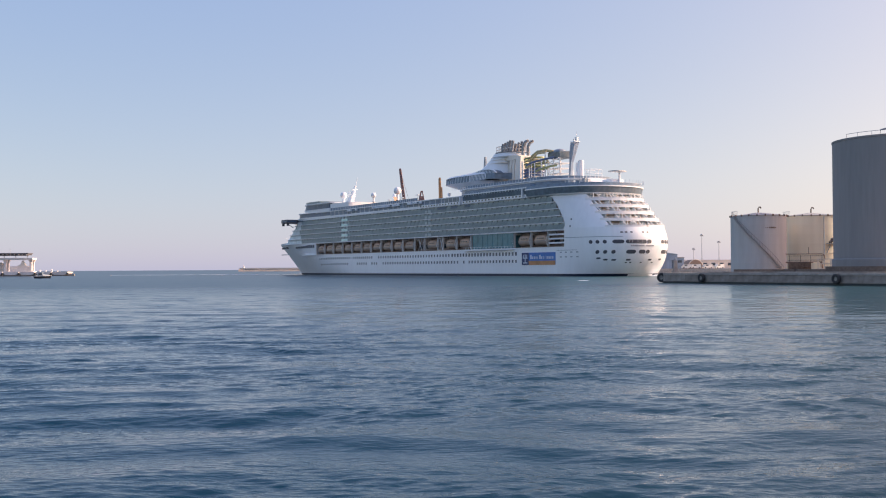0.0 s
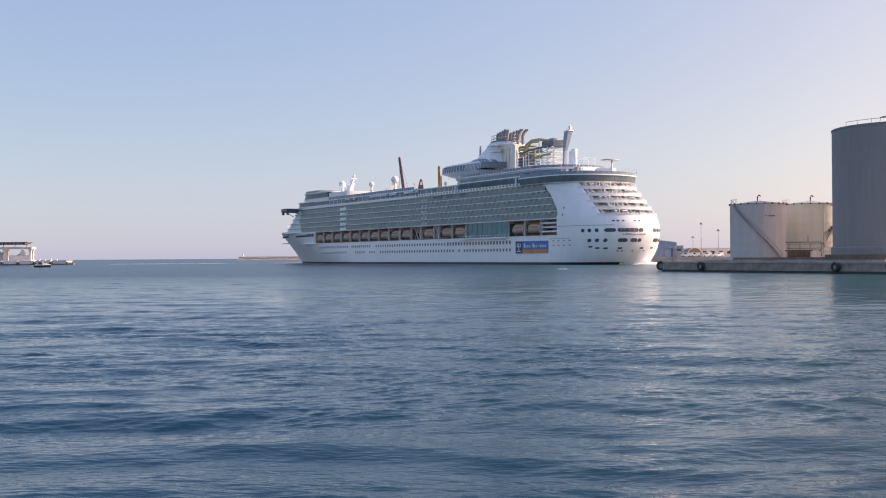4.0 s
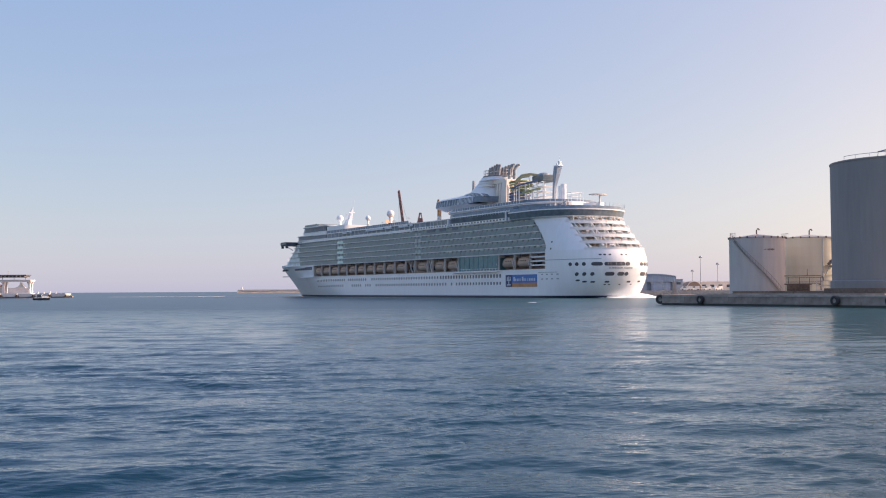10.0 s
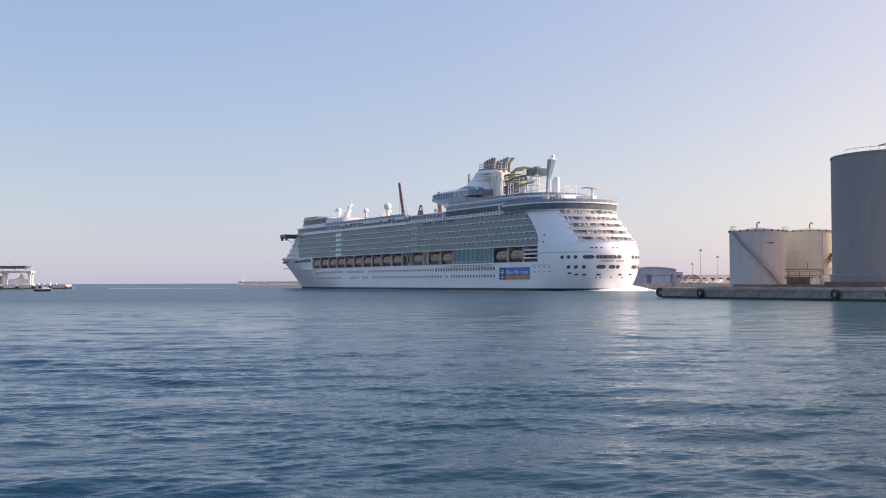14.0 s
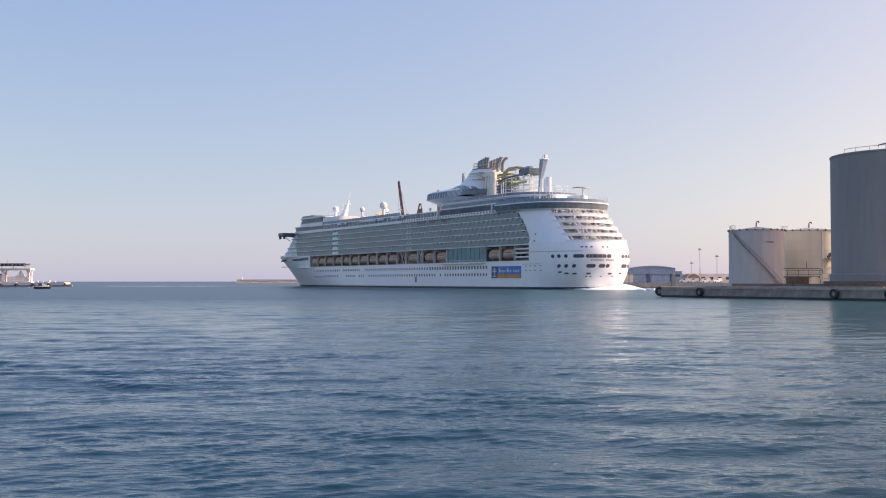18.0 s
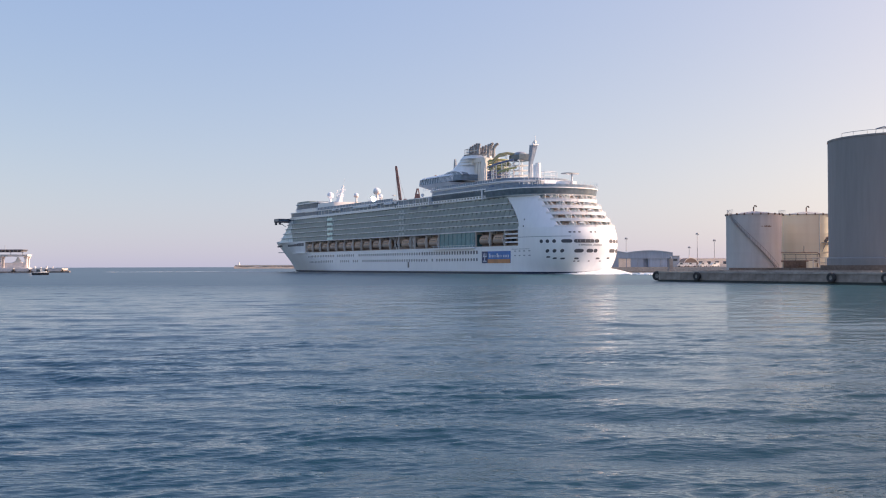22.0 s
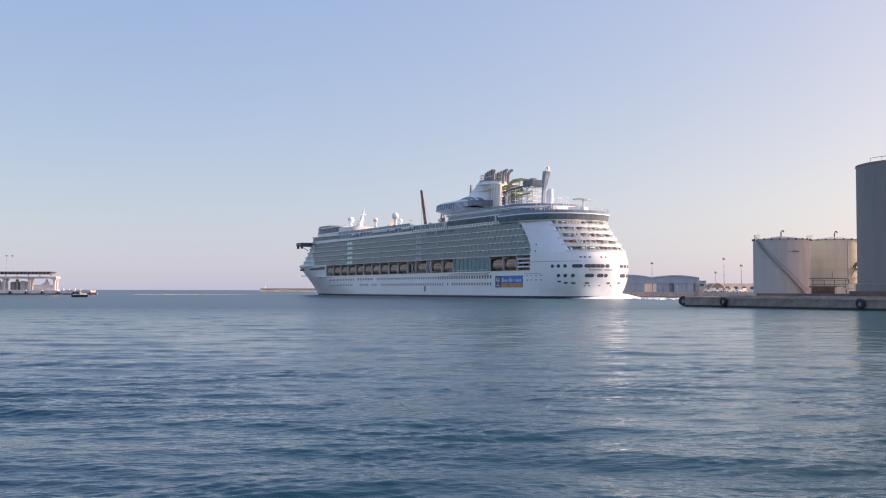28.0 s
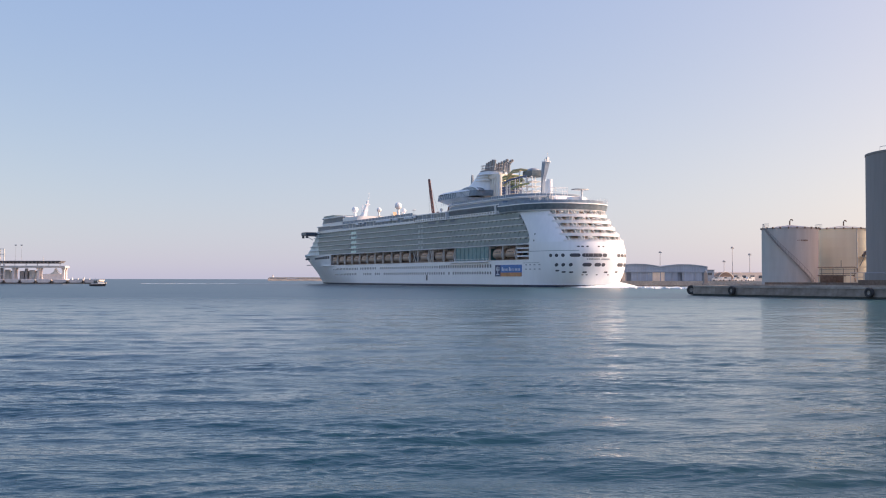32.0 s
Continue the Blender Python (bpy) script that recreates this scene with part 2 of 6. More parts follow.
# ---- mesh building ----
class Shape:
    """Collects faces for one mesh."""

    def __init__(self):
        self.v, self.f = [], []

    def add(self, verts, faces):
        k = len(self.v)
        self.v += [tuple(p) for p in verts]
        self.f += [tuple(i + k for i in q) for q in faces]
        return self

    def box(self, x0, x1, y0, y1, z0, z1, bevel=0.0):
        if bevel:
            b = bevel
            ring = lambda z, i: [(x0 + i, y0 + i, z), (x1 - i, y0 + i, z), (x1 - i, y1 - i, z), (x0 + i, y1 - i, z)]
            return self.loft([ring(z0, b), ring(z0 + b, 0), ring(z1 - b, 0), ring(z1, b)])
        return self.loft([[(x0, y0, z), (x1, y0, z), (x1, y1, z), (x0, y1, z)] for z in (z0, z1)])

    def loft(self, rings, close=True, caps=True):
        n = len(rings[0])
        verts = [p for r in rings for p in r]
        faces = []
        for a in range(len(rings) - 1):
            for i in range(n if close else n - 1):
                j = (i + 1) % n
                faces.append((a * n + i, a * n + j, (a + 1) * n + j, (a + 1) * n + i))
        if caps:
            faces += [tuple(range(n - 1, -1, -1)), tuple(range((len(rings) - 1) * n, len(rings) * n))]
        return self.add(verts, faces)

    def cyl(self, x, y, z0, z1, r0, r1=None, n=16, caps=True):
        r1 = r0 if r1 is None else r1
        ring = lambda z, r: [(x + r * math.cos(2 * math.pi * i / n), y + r * math.sin(2 * math.pi * i / n), z) for i in range(n)]
        return self.loft([ring(z0, r0), ring(z1, r1)], caps=caps)

    def lathe(self, x, y, profile, n=24):
        return self.loft([[(x + r * math.cos(2 * math.pi * i / n), y + r * math.sin(2 * math.pi * i / n), z) for i in range(n)] for r, z in profile])

    def tube(self, path, r, n=6):
        path = [Vector(p) for p in path]
        rings = []
        for i, p in enumerate(path):
            d = (path[min(i + 1, len(path) - 1)] - path[max(i - 1, 0)]).normalized()
            a = d.cross(Vector((0, 0, 1)) if abs(d.z) < 0.95 else Vector((1, 0, 0))).normalized()
            b = a.cross(d)
            rings.append([p + r * (math.cos(2 * math.pi * k / n) * a + math.sin(2 * math.pi * k / n) * b) for k in range(n)])
        return self.loft(rings)

    def ball(self, x, y, z, r, n=14, squash=1.0):
        prof = [(max(0.01, r * math.sin(math.pi * i / 8)), z - squash * r * math.cos(math.pi * i / 8)) for i in range(9)]
        return self.lathe(x, y, prof, n)

    def mesh(self, name, mat, smooth=0.0):
        me = bpy.data.meshes.new(name)
        me.from_pydata(self.v, [], self.f)
        me.validate()
        bm = bmesh.new()
        bm.from_mesh(me)
        bmesh.ops.recalc_face_normals(bm, faces=bm.faces[:])
        if smooth:
            for e in bm.edges:
                e.smooth = not e.is_boundary and e.calc_face_angle(3.0) < radians(smooth)
            for q in bm.faces:
                q.smooth = True
        bm.to_mesh(me)
        bm.free()
        me.materials.append(mat)
        return me


def thing(name, label, category, group="", kind="", at=None):
    ob = new(name)
    ob.empty_display_size = 0.5
    if at is not None:
        ob.matrix_world = at
    return tagged(ob, label, category, group, kind)


def part(name, shape, mat, parent, label="", smooth=0.0, at=None, kind=""):
    data = shape if isinstance(shape, bpy.types.Mesh) else shape.mesh(name, mat, smooth)
    ob = new(name, data)
    ob.parent = parent
    if at is not None:
        ob.matrix_local = at
    return tagged(ob, label, "", "", kind)


def solid(name, shape, mat, label, category, kind="", group="", smooth=0.0):
    return tagged(new(name, shape.mesh(name, mat, smooth)), label, category, group, kind)


# ---- water: one sheet of chop that drifts ----
def wave_height(x, y, spacing):
    """Wind chop: long low waves that carry shorter and shorter ripples, all in groups."""
    h = np.zeros_like(x)
    rng = np.random.RandomState(7)
    # gusts: long patches across the wind where the ripples stand higher
    gust = np.zeros_like(x)
    for _ in range(16):
        a, k = rng.uniform(0.0, math.pi), 2 * math.pi / rng.uniform(3.0, 14.0)
        gust += np.sin(k * (0.45 * x * math.cos(a) + y * math.sin(a)) + rng.uniform(0, 6.28))
    gust = np.clip(1.0 + 0.14 * gust, 0.45, 1.6)
    # wavelength, rms slope, how many, spread of directions, share that follows the gusts
    for lam, slope, count, spread, follow in CHOP:
        g_all = 1.0 + follow * (gust - 1.0)
        # the open basin lies calmer than the water by the near quay
        g_all = g_all * (np.clip(1.0 - 0.7 * (y - 46.0) / 80.0, 0.3, 1.0) if lam > 3.0 else np.clip(1.0 - 0.4 * (y - 35.0) / 50.0, 0.6, 1.0))
        band = np.zeros_like(x)
        for _ in range(count):
            a = rng.normal(math.pi / 2 + 0.1, spread)
            length = lam * rng.uniform(0.75, 1.35)
            k = 2 * math.pi / length
            p = k * (x * math.cos(a) + y * math.sin(a)) + rng.uniform(0, 6.28)
            q = k * rng.uniform(0.1, 0.2) * (x * math.cos(a + 1.2) + y * math.sin(a + 1.2)) + rng.uniform(0, 6.28)
            keep = np.clip((length / spacing - 1.8) / 1.8, 0.0, 1.0)
            band += slope * math.sqrt(2.0 / count) / k * keep * (0.6 + 0.7 * np.sin(q)) * np.sin(p + 0.5 * np.sin(p))
        h += band * g_all
    return h


CHOP = ((8.0, 0.029, 6, 0.35, 0.0), (3.8, 0.064, 9, 0.36, 0.2), (1.9, 0.066, 11, 0.42, 0.5),
        (0.95, 0.062, 13, 0.4, 0.8), (0.48, 0.080, 16, 0.38, 1.0), (0.27, 0.095, 18, 0.36, 1.0))


def wave_grid(Y, columns):
    """A strip of the sheet over the rows Y; its outermost columns reach far to both sides."""
    u = np.linspace(-1, 1, columns)
    half_width = 0.46 * np.abs(Y) + 13.0
    X = u[None, :] * half_width[:, None]
    X[:, 0], X[:, -1] = -4700.0, 4700.0
    YY = np.repeat(Y[:, None], columns, 1)
    fade = np.clip((470.0 - YY) / 60.0, 0.0, 1.0) * np.clip((YY - 8.0) / 4.0, 0, 1)
    fade[:, 0] = fade[:, -1] = 0.0
    spacing = np.maximum(np.gradient(Y), 2.0 * half_width / columns)
    H = wave_height(X, YY, spacing[:, None]) * fade
    i = (np.arange(len(Y) - 1)[:, None] * columns + np.arange(columns - 1)[None, :]).ravel()
    return np.stack([X, YY, H], -1).reshape(-1, 3), np.stack([i, i + 1, i + columns + 1, i + columns], 1)


def build_water():
    near = [-4700.0, -1500.0, -400.0, -100.0, -30.0, -8.0, 2.0, 7.0, 10.0]
    while near[-1] < 140:
        away = max(0.0, near[-1] - 25.6)
        near.append(near[-1] + min(0.3, max(0.065, 0.7 * away * away / 6020)))
    far = [near[-1]]
    while far[-1] < 470:
        far.append(far[-1] + 0.4 * far[-1] / 140)
    step = 2.0
    while far[-1] < 4700:
        step *= 1.3
        far.append(min(4700.0, far[-1] + step))
    v0, f0 = wave_grid(np.array(near), 881)
    v1, f1 = wave_grid(np.array(far), 361)
    v, f = np.concatenate([v0, v1]).astype(np.float32), np.concatenate([f0, f1 + len(v0)]).astype(np.int32)
    me = bpy.data.meshes.new("water")
    me.vertices.add(len(v))
    me.vertices.foreach_set("co", v.ravel())
    me.loops.add(f.size)
    me.loops.foreach_set("vertex_index", f.ravel())
    me.polygons.add(len(f))
    me.polygons.foreach_set("loop_start", np.arange(0, f.size, 4, dtype=np.int32))
    me.polygons.foreach_set("use_smooth", np.ones(len(f), dtype=bool))
    me.update(calc_edges=True)
    me.materials.append(WATER)
    return tagged(new("water", me), "blue-green rippled harbour water reaching the horizon", "water", kind="structure")


water = build_water()


# ---- quays ----
def slab(name, poly, z0, z1, mat, label, category):
    s = Shape().loft([[(x, y, z) for x, y in poly] for z in (z0, z1)])
    return solid(name, s, mat, label, category, kind="structure")


QF = (0.5, -0.866)                    # along the near quay's front
QN = (0.866, 0.5)                     # away from the water


def quay_at(d, back, z=0.0):
    """A point d metres along the near quay's front and some metres behind it."""
    return (45.7 + QF[0] * d + QN[0] * back, 211.3 + QF[1] * d + QN[1] * back, z)


near_poly = [quay_at(0, 0)[:2], quay_at(-1.5, 1.2)[:2], quay_at(-2.2, 4)[:2], quay_at(-2, 14)[:2], (128, 420), (420, 420), (420, 60), quay_at(150, 0)[:2]]
near_quay = slab("ground_quay", near_poly, -4.0, 1.95, CONCRETE, "stained pale concrete quay wall and yard", "quay")
cop = [quay_at(0.1, -0.12)[:2], quay_at(-1.6, 1.15)[:2], quay_at(-2.35, 4)[:2], quay_at(-2.1, 14)[:2], quay_at(1.0, 13)[:2], quay_at(1.0, 1.0)[:2], quay_at(150, 1.0)[:2], quay_at(150, -0.12)[:2]]
cope = Shape().loft([[(x, y, z) for x, y in cop] for z in (1.72, 2.10)])
coping = part("coping", cope, COPING, near_quay, "worn pale concrete coping")
weed = Shape().loft([[(x, y, z) for x, y in [quay_at(0, -0.05)[:2], quay_at(-1.6, 1.2)[:2], quay_at(-2.3, 4)[:2], quay_at(-1.9, 4)[:2], quay_at(0, 0.1)[:2], quay_at(150, 0.1)[:2], quay_at(150, -0.05)[:2]]] for z in (-1.0, 0.38)])
part("weed_band", weed, WEED, near_quay, "dark wet tidal band")
# joints between the cast blocks of the wall
block = Shape().box(0.0, 5.94, -0.03, 0.0, 0.42, 1.70, 0.012).mesh("quay_block", CONCRETE)
ang = math.degrees(math.atan2(QF[1], QF[0]))
for i in range(20):
    p = quay_at(0.4 + 6.0 * i, 0.0)
    part("quay_block", block, None, near_quay, at=pose(p[0], p[1], 0, 0, 0, ang))

far_quay = slab("ground_far_quay", [(62, 482), (62, 620), (-32, 620), (-32, 700), (900, 700), (900, 482)], -4.0, 2.5, FARQUAY, "far concrete quay with sheds and cranes", "quay")
part("weed_band", Shape().box(61.9, 900, 481.9, 483, -1, 0.4), CONCRETE, far_quay)


# ---- rubber fenders on the near quay ----
def fender(d, back, r, turn):
    p = quay_at(d, back)
    f = thing("quay_fender", "large black tyre fender hanging on the quay wall", "fender", "quay fenders", at=pose(p[0], p[1], 1.15, 90, 0, turn))
    prof = [(r * 0.45, -0.28), (r * 0.8, -0.34), (r, -0.2), (r, 0.2), (r * 0.8, 0.34), (r * 0.45, 0.28)]
    n = 20
    s = Shape()
    rings = [[(q * math.cos(2 * math.pi * i / n), q * math.sin(2 * math.pi * i / n), z) for q, z in prof] for i in range(n)]
    s.loft(rings + rings[:1], caps=False)
    part("tyre", s, RUBBER, f, smooth=40)
    part("hub", Shape().cyl(0, 0, -0.16, 0.16, r * 0.47), SOOT, f, "grey hub plate")
    part("chain", Shape().tube([(0, r * 0.5, 0), (0, r * 0.95, 0.1)], 0.05), RUST, f)
    return f


fender(-0.9, 0.35, 1.0, ang + 25)
fender(11.4, -0.45, 0.85, ang)
fender(43.3, -0.45, 0.85, ang)
fender(53.9, -0.45, 0.8, ang)


# ---- storage tanks ----
def storage_tank(x, y, r, z1, mat, label, stair):
    t = thing("storage_tank", label, "tank", "fuel tanks", at=pose(x, y, 1.95))
    h = z1 - 1.95
    n = 64
    courses = 6
    prof = []
    for k in range(courses):
        a, b = h * k / courses, h * (k + 1) / courses
        prof += [(r + 0.004, a), (r, a + 0.04), (r, b - 0.04), (r + 0.004, b)]
    part("shell", Shape().lathe(0, 0, prof, n), mat, t, smooth=50)
    part("roof", Shape().lathe(0, 0, [(r + 0.1, h - 0.08), (r + 0.1, h + 0.06), (r * 0.5, h + 0.5), (0.3, h + 0.85)], n), TANKROOF, t, "shallow grey cone roof", smooth=20)
    for k in range(22):
        a = 2 * math.pi * (k + 0.3) / 22
        part("rim_lug", Shape().box(-0.16, 0.16, -0.12, 0.12, -0.2, 0.22), RUST, t, at=pose((r + 0.1) * math.cos(a), (r + 0.1) * math.sin(a), h, 0, 0, math.degrees(a)))
    part("vent", Shape().tube([(0, 0, h + 0.8), (0, 0, h + 1.8), (0.2, 0, h + 2.1), (0.5, 0, h + 2.1), (0.65, 0, h + 1.8)], 0.16, 8), RUST, t, "gooseneck vent")
    ends = [math.pi * (1.0 + 0.14 * k / 7) for k in range(8)]
    rail = part("roof_rail", Shape().tube([(r * math.cos(a), r * math.sin(a), h + 1.05) for a in ends], 0.035, 5), GREYSTEEL, t)
    for a in ends:
        part("rail_post", Shape().cyl(r * math.cos(a), r * math.sin(a), h + 0.05, h + 1.05, 0.03, n=5), GREYSTEEL, rail)
    if stair:
        a0, a1 = stair
        m = 44
        strg, tread, hand = Shape(), Shape(), Shape()
        pts = [(a0 + (a1 - a0) * k / m, h * (0.03 + 0.97 * (1 - k / m))) for k in range(m + 1)]
        for rr in (r + 0.08, r + 0.6):
            strg.tube([(rr * math.cos(a), rr * math.sin(a), z) for a, z in pts], 0.07, 5)
        hand.tube([((r + 0.6) * math.cos(a), (r + 0.6) * math.sin(a), z + 1.0) for a, z in pts], 0.05, 5)
        for a, z in pts[::2]:
            hand.tube([((r + 0.6) * math.cos(a), (r + 0.6) * math.sin(a), z + d) for d in (0, 1.0)], 0.035, 4)
        for a, z in pts:
            c, s = math.cos(a), math.sin(a)
            q = [(r * c - 0.15 * s, r * s + 0.15 * c), (r * c + 0.15 * s, r * s - 0.15 * c), ((r + 0.55) * c + 0.15 * s, (r + 0.55) * s - 0.15 * c), ((r + 0.55) * c - 0.15 * s, (r + 0.55) * s + 0.15 * c)]
            tread.loft([[(u, v, z + d) for u, v in q] for d in (-0.04, 0.04)])
        st = part("stair", strg, STAIRBROWN, t, "brown spiral stair round the shell")
        part("tread", tread, STAIRBROWN, st)
        part("handrail", hand, STAIRBROWN, st)
    return t


tank_a = storage_tank(71.9, 232.0, 6.1, 14.75, TANKGREY, "pale grey steel fuel tank with spiral stair", (math.radians(196), math.radians(304)))
tank_b = storage_tank(87.0, 240.5, 6.6, 15.05, TANKCREAM, "cream steel fuel tank with a side platform", None)
# worn lettering on the grey tank, as bars
for k, (da, w, hh) in enumerate(((268, 0.18, 0.12), (271, 0.22, 0.16), (276, 0.3, 0.3), (279.5, 0.2, 0.35), (283, 0.34, 0.28), (286, 0.16, 0.45), (289, 0.3, 0.2))):
    a = math.radians(da)
    part("worn_mark", Shape().box(-w / 2, w / 2, -0.02, 0.02, -hh / 2, hh / 2), RUST, tank_a, "faded brown mark", at=pose(6.12 * math.cos(a), 6.12 * math.sin(a), 10.0, 0, 0, da - 270))
part("down_pipe", Shape().tube([(0.57, -6.68, 0.2), (0.57, -6.68, 12.9)], 0.13, 8), DAVIT, tank_b, "tan down pipe")
# platform on the side of the cream tank
plat = part("platform", Shape().box(-1.4, 1.4, -1.5, 0, -0.15, 0), GREYSTEEL, tank_b, at=pose(2.3, -6.15, 6.6, 0, 0, 21))
prail = Shape()
for px in (-1.35, -0.45, 0.45, 1.35):
    prail.cyl(px, -1.45, 0, 1.1, 0.05, n=5)
prail.tube([(-1.35, -1.45, 1.1), (1.35, -1.45, 1.1)], 0.05, 5).tube([(-1.35, -1.45, 0.55), (1.35, -1.45, 0.55)], 0.04, 5)
prail.tube([(-1.2, 0, -2.2), (-1.2, -1.4, -0.1)], 0.08, 5).tube([(1.2, 0, -2.2), (1.2, -1.4, -0.1)], 0.08, 5)
part("rail", prail, GREYSTEEL, plat)
part("valve", Shape().tube([(-0.9, -0.7, 0.1), (-0.2, -0.8, 0.9), (0.6, -0.9, 1.2), (1.3, -1.0, 0.6)], 0.38, 8), RUST, plat, "rusty bent pipe")

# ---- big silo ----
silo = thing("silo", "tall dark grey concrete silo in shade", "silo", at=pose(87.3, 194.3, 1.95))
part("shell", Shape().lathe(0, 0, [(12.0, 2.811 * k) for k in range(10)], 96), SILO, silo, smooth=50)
part("rim", Shape().lathe(0, 0, [(12.0, 25.0), (12.1, 25.05), (12.1, 25.35), (11.9, 25.4)], 96), SILO, silo, smooth=30)
part("roof", Shape().lathe(0, 0, [(11.95, 25.35), (6, 25.9), (0.2, 26.4)], 64), SILO, silo, smooth=30)
rim = [(11.8 * math.cos(math.radians(196 + 3.4 * k)), 11.8 * math.sin(math.radians(196 + 3.4 * k))) for k in range(30)]
srail = part("roof_rail", Shape().tube([(x, y, 26.1) for x, y in rim], 0.05, 5), GREYSTEEL, silo)
for x, y in rim[::4]:
    part("rail_post", Shape().cyl(x, y, 25.3, 26.1, 0.04, n=5), GREYSTEEL, srail)
part("roof_pipe", Shape().tube([(-7.4, -8.9, 25.3), (-7.3, -8.8, 26.2), (-6.2, -9.6, 26.45), (-5.0, -10.2, 26.1), (-5, -10.2, 25.3)], 0.14, 6), GREYSTEEL, silo, "bent vent pipe")
part("vent_box", Shape().box(-3.4, -2.6, -11.3, -10.6, 25.3, 26.7, 0.1), GREYSTEEL, silo)
part("base_course", Shape().lathe(0, 0, [(12.3, 0), (12.3, 2.6), (12.0, 2.8)], 96), SILO, silo, smooth=30)

# an unseen slimmer silo behind the big one, added to shade the tanks
unseen_shade_silo = thing("silo", "unseen slim grey silo, added to shade the tanks", "silo", at=pose(101.0, 229.5, 1.95))
part("shell", Shape().lathe(0, 0, [(6.0, 2.8 * k) for k in range(11)], 64), SILO, unseen_shade_silo, smooth=50)
part("roof", Shape().lathe(0, 0, [(6.0, 28.0), (3, 28.3), (0.2, 28.5)], 48), SILO, unseen_shade_silo, smooth=30)

# ---- bund wall, pipe rack, small plant on the near quay ----
bund = Shape()
# the two taller lengths by the silo stand in for shadow at its foot
for a, b, back, top in ((5, 21, 15, 2.75), (21.3, 29.8, 15, 2.75), (30, 52, 13, 3.25), (52.2, 78, 13, 3.25)):
    p, q = quay_at(a, back), quay_at(b, back)
    bund.loft([[(p[0], p[1], z), (q[0], q[1], z), (q[0] + QN[0] * 0.4, q[1] + QN[1] * 0.4, z), (p[0] + QN[0] * 0.4, p[1] + QN[1] * 0.4, z)] for z in (1.95, top)])
solid("bund_wall", bund, BRICKWALL, "low brown masonry wall round the tanks, standing in for shadow by the silo", "wall")
low = Shape()
p, q = quay_at(-1, 9), quay_at(46, 9)
low.loft([[(p[0], p[1], z), (q[0], q[1], z), (q[0] + QN[0] * 0.35, q[1] + QN[1] * 0.35, z), (p[0] + QN[0] * 0.35, p[1] + QN[1] * 0.35, z)] for z in (1.95, 2.32)])
solid("low_wall", low, CONCRETE, "low stained concrete kerb wall on the quay", "wall")


def pipe_rack():
    r = thing("pipe_rack", "rusty pipe rack with valves between the tanks", "pipe rack", at=pose(76.2, 214.0, 1.95, 0, 0, -20))
    for x in (-3.2, -1.0, 1.0, 3.2):
        part("post", Shape().box(x - 0.055, x + 0.055, -0.06, 0.06, 0, 3.7), RUST, r)
    for z in (2.6, 3.5):
        part("beam", Shape().box(-3.6, 3.6, -0.07, 0.07, z, z + 0.09), RUST, r)
    part("pipe", Shape().tube([(-4.0, 0.1, 3.95), (3.2, 0.1, 3.95), (3.7, 0.1, 3.7), (3.8, 0.1, 2.8)], 0.09, 8), RUST, r, smooth=40)
    part("pipe", Shape().tube([(-4.0, -0.3, 2.2), (3.2, -0.3, 2.2), (3.4, -0.3, 0.2)], 0.15, 8), RUST, r, smooth=40)
    part("pipe", Shape().tube([(0.6, 0.0, 3.9), (0.6, 0.0, 5.4)], 0.07, 6), RUST, r)
    part("valve_block", Shape().box(-3.5, 1.0, -0.5, 0.6, 0.0, 2.3, 0.1), RUST, r, "rusty valve housing")
    part("cabinet", Shape().box(1.5, 2.8, -0.5, 0.5, 0.0, 2.2, 0.06), TANKCREAM, r, "pale switch cabinet")
    part("valve_wheel", Shape().lathe(-0.1, -0.7, [(0.5, 1.2), (0.56, 1.26), (0.5, 1.32), (0.44, 1.26)], 16), RUST, r)
    return r


pipe_rack()


def steel_frame(x, y, turn):
    f = thing("steel_frame", "white steel pipe support frame on the quay", "frame", at=pose(x, y, 1.95, 0, 0, turn))
    for px in (-1.2, 0.0, 1.2):
        part("post", Shape().box(px - 0.1, px + 0.1, -0.14, 0.14, 0, 2.9), BEIGE, f)
    for z in (0.8, 1.8, 2.75):
        part("rail", Shape().box(-1.35, 1.35, -0.07, 0.07, z, z + 0.14), BEIGE, f)
    return f


steel_frame(78.4, 209.5, -20)
steel_frame(80.9, 208.6, -20)
hut = thing("valve_hut", "small dark brick pump hut beside the silo", "hut", at=pose(80.0, 203.5, 1.95, 0, 0, -30))
part("building_shell", Shape().box(0.6, 6.5, -1.0, 2.5, 0, 1.9), BRICKWALL, hut)
part("roof", Shape().box(0.4, 6.7, -1.2, 2.7, 1.9, 2.08), CONCRETE, hut)
part("door", Shape().box(2.0, 2.9, -1.04, -0.98, 0.0, 1.7), RUST, hut)


# pale post at the quay's end
qpost = thing("quay_post", "pale concrete post with a lamp at the quay's end", "post", at=pose(49.5, 217.0, 1.95))
part("plinth", Shape().box(-0.6, 0.6, -0.6, 0.6, 0, 0.5, 0.05), CONCRETE, qpost)
part("shaft", Shape().loft([[(-w, -w, z), (w, -w, z), (w, w, z), (-w, w, z)] for w, z in ((0.42, 0.5), (0.34, 2.7), (0.3, 2.8))]), COPING, qpost)
part("lamp", Shape().lathe(0, 0, [(0.16, 2.8), (0.2, 2.9), (0.2, 3.2), (0.05, 3.35)], 10), GREYSTEEL, qpost)


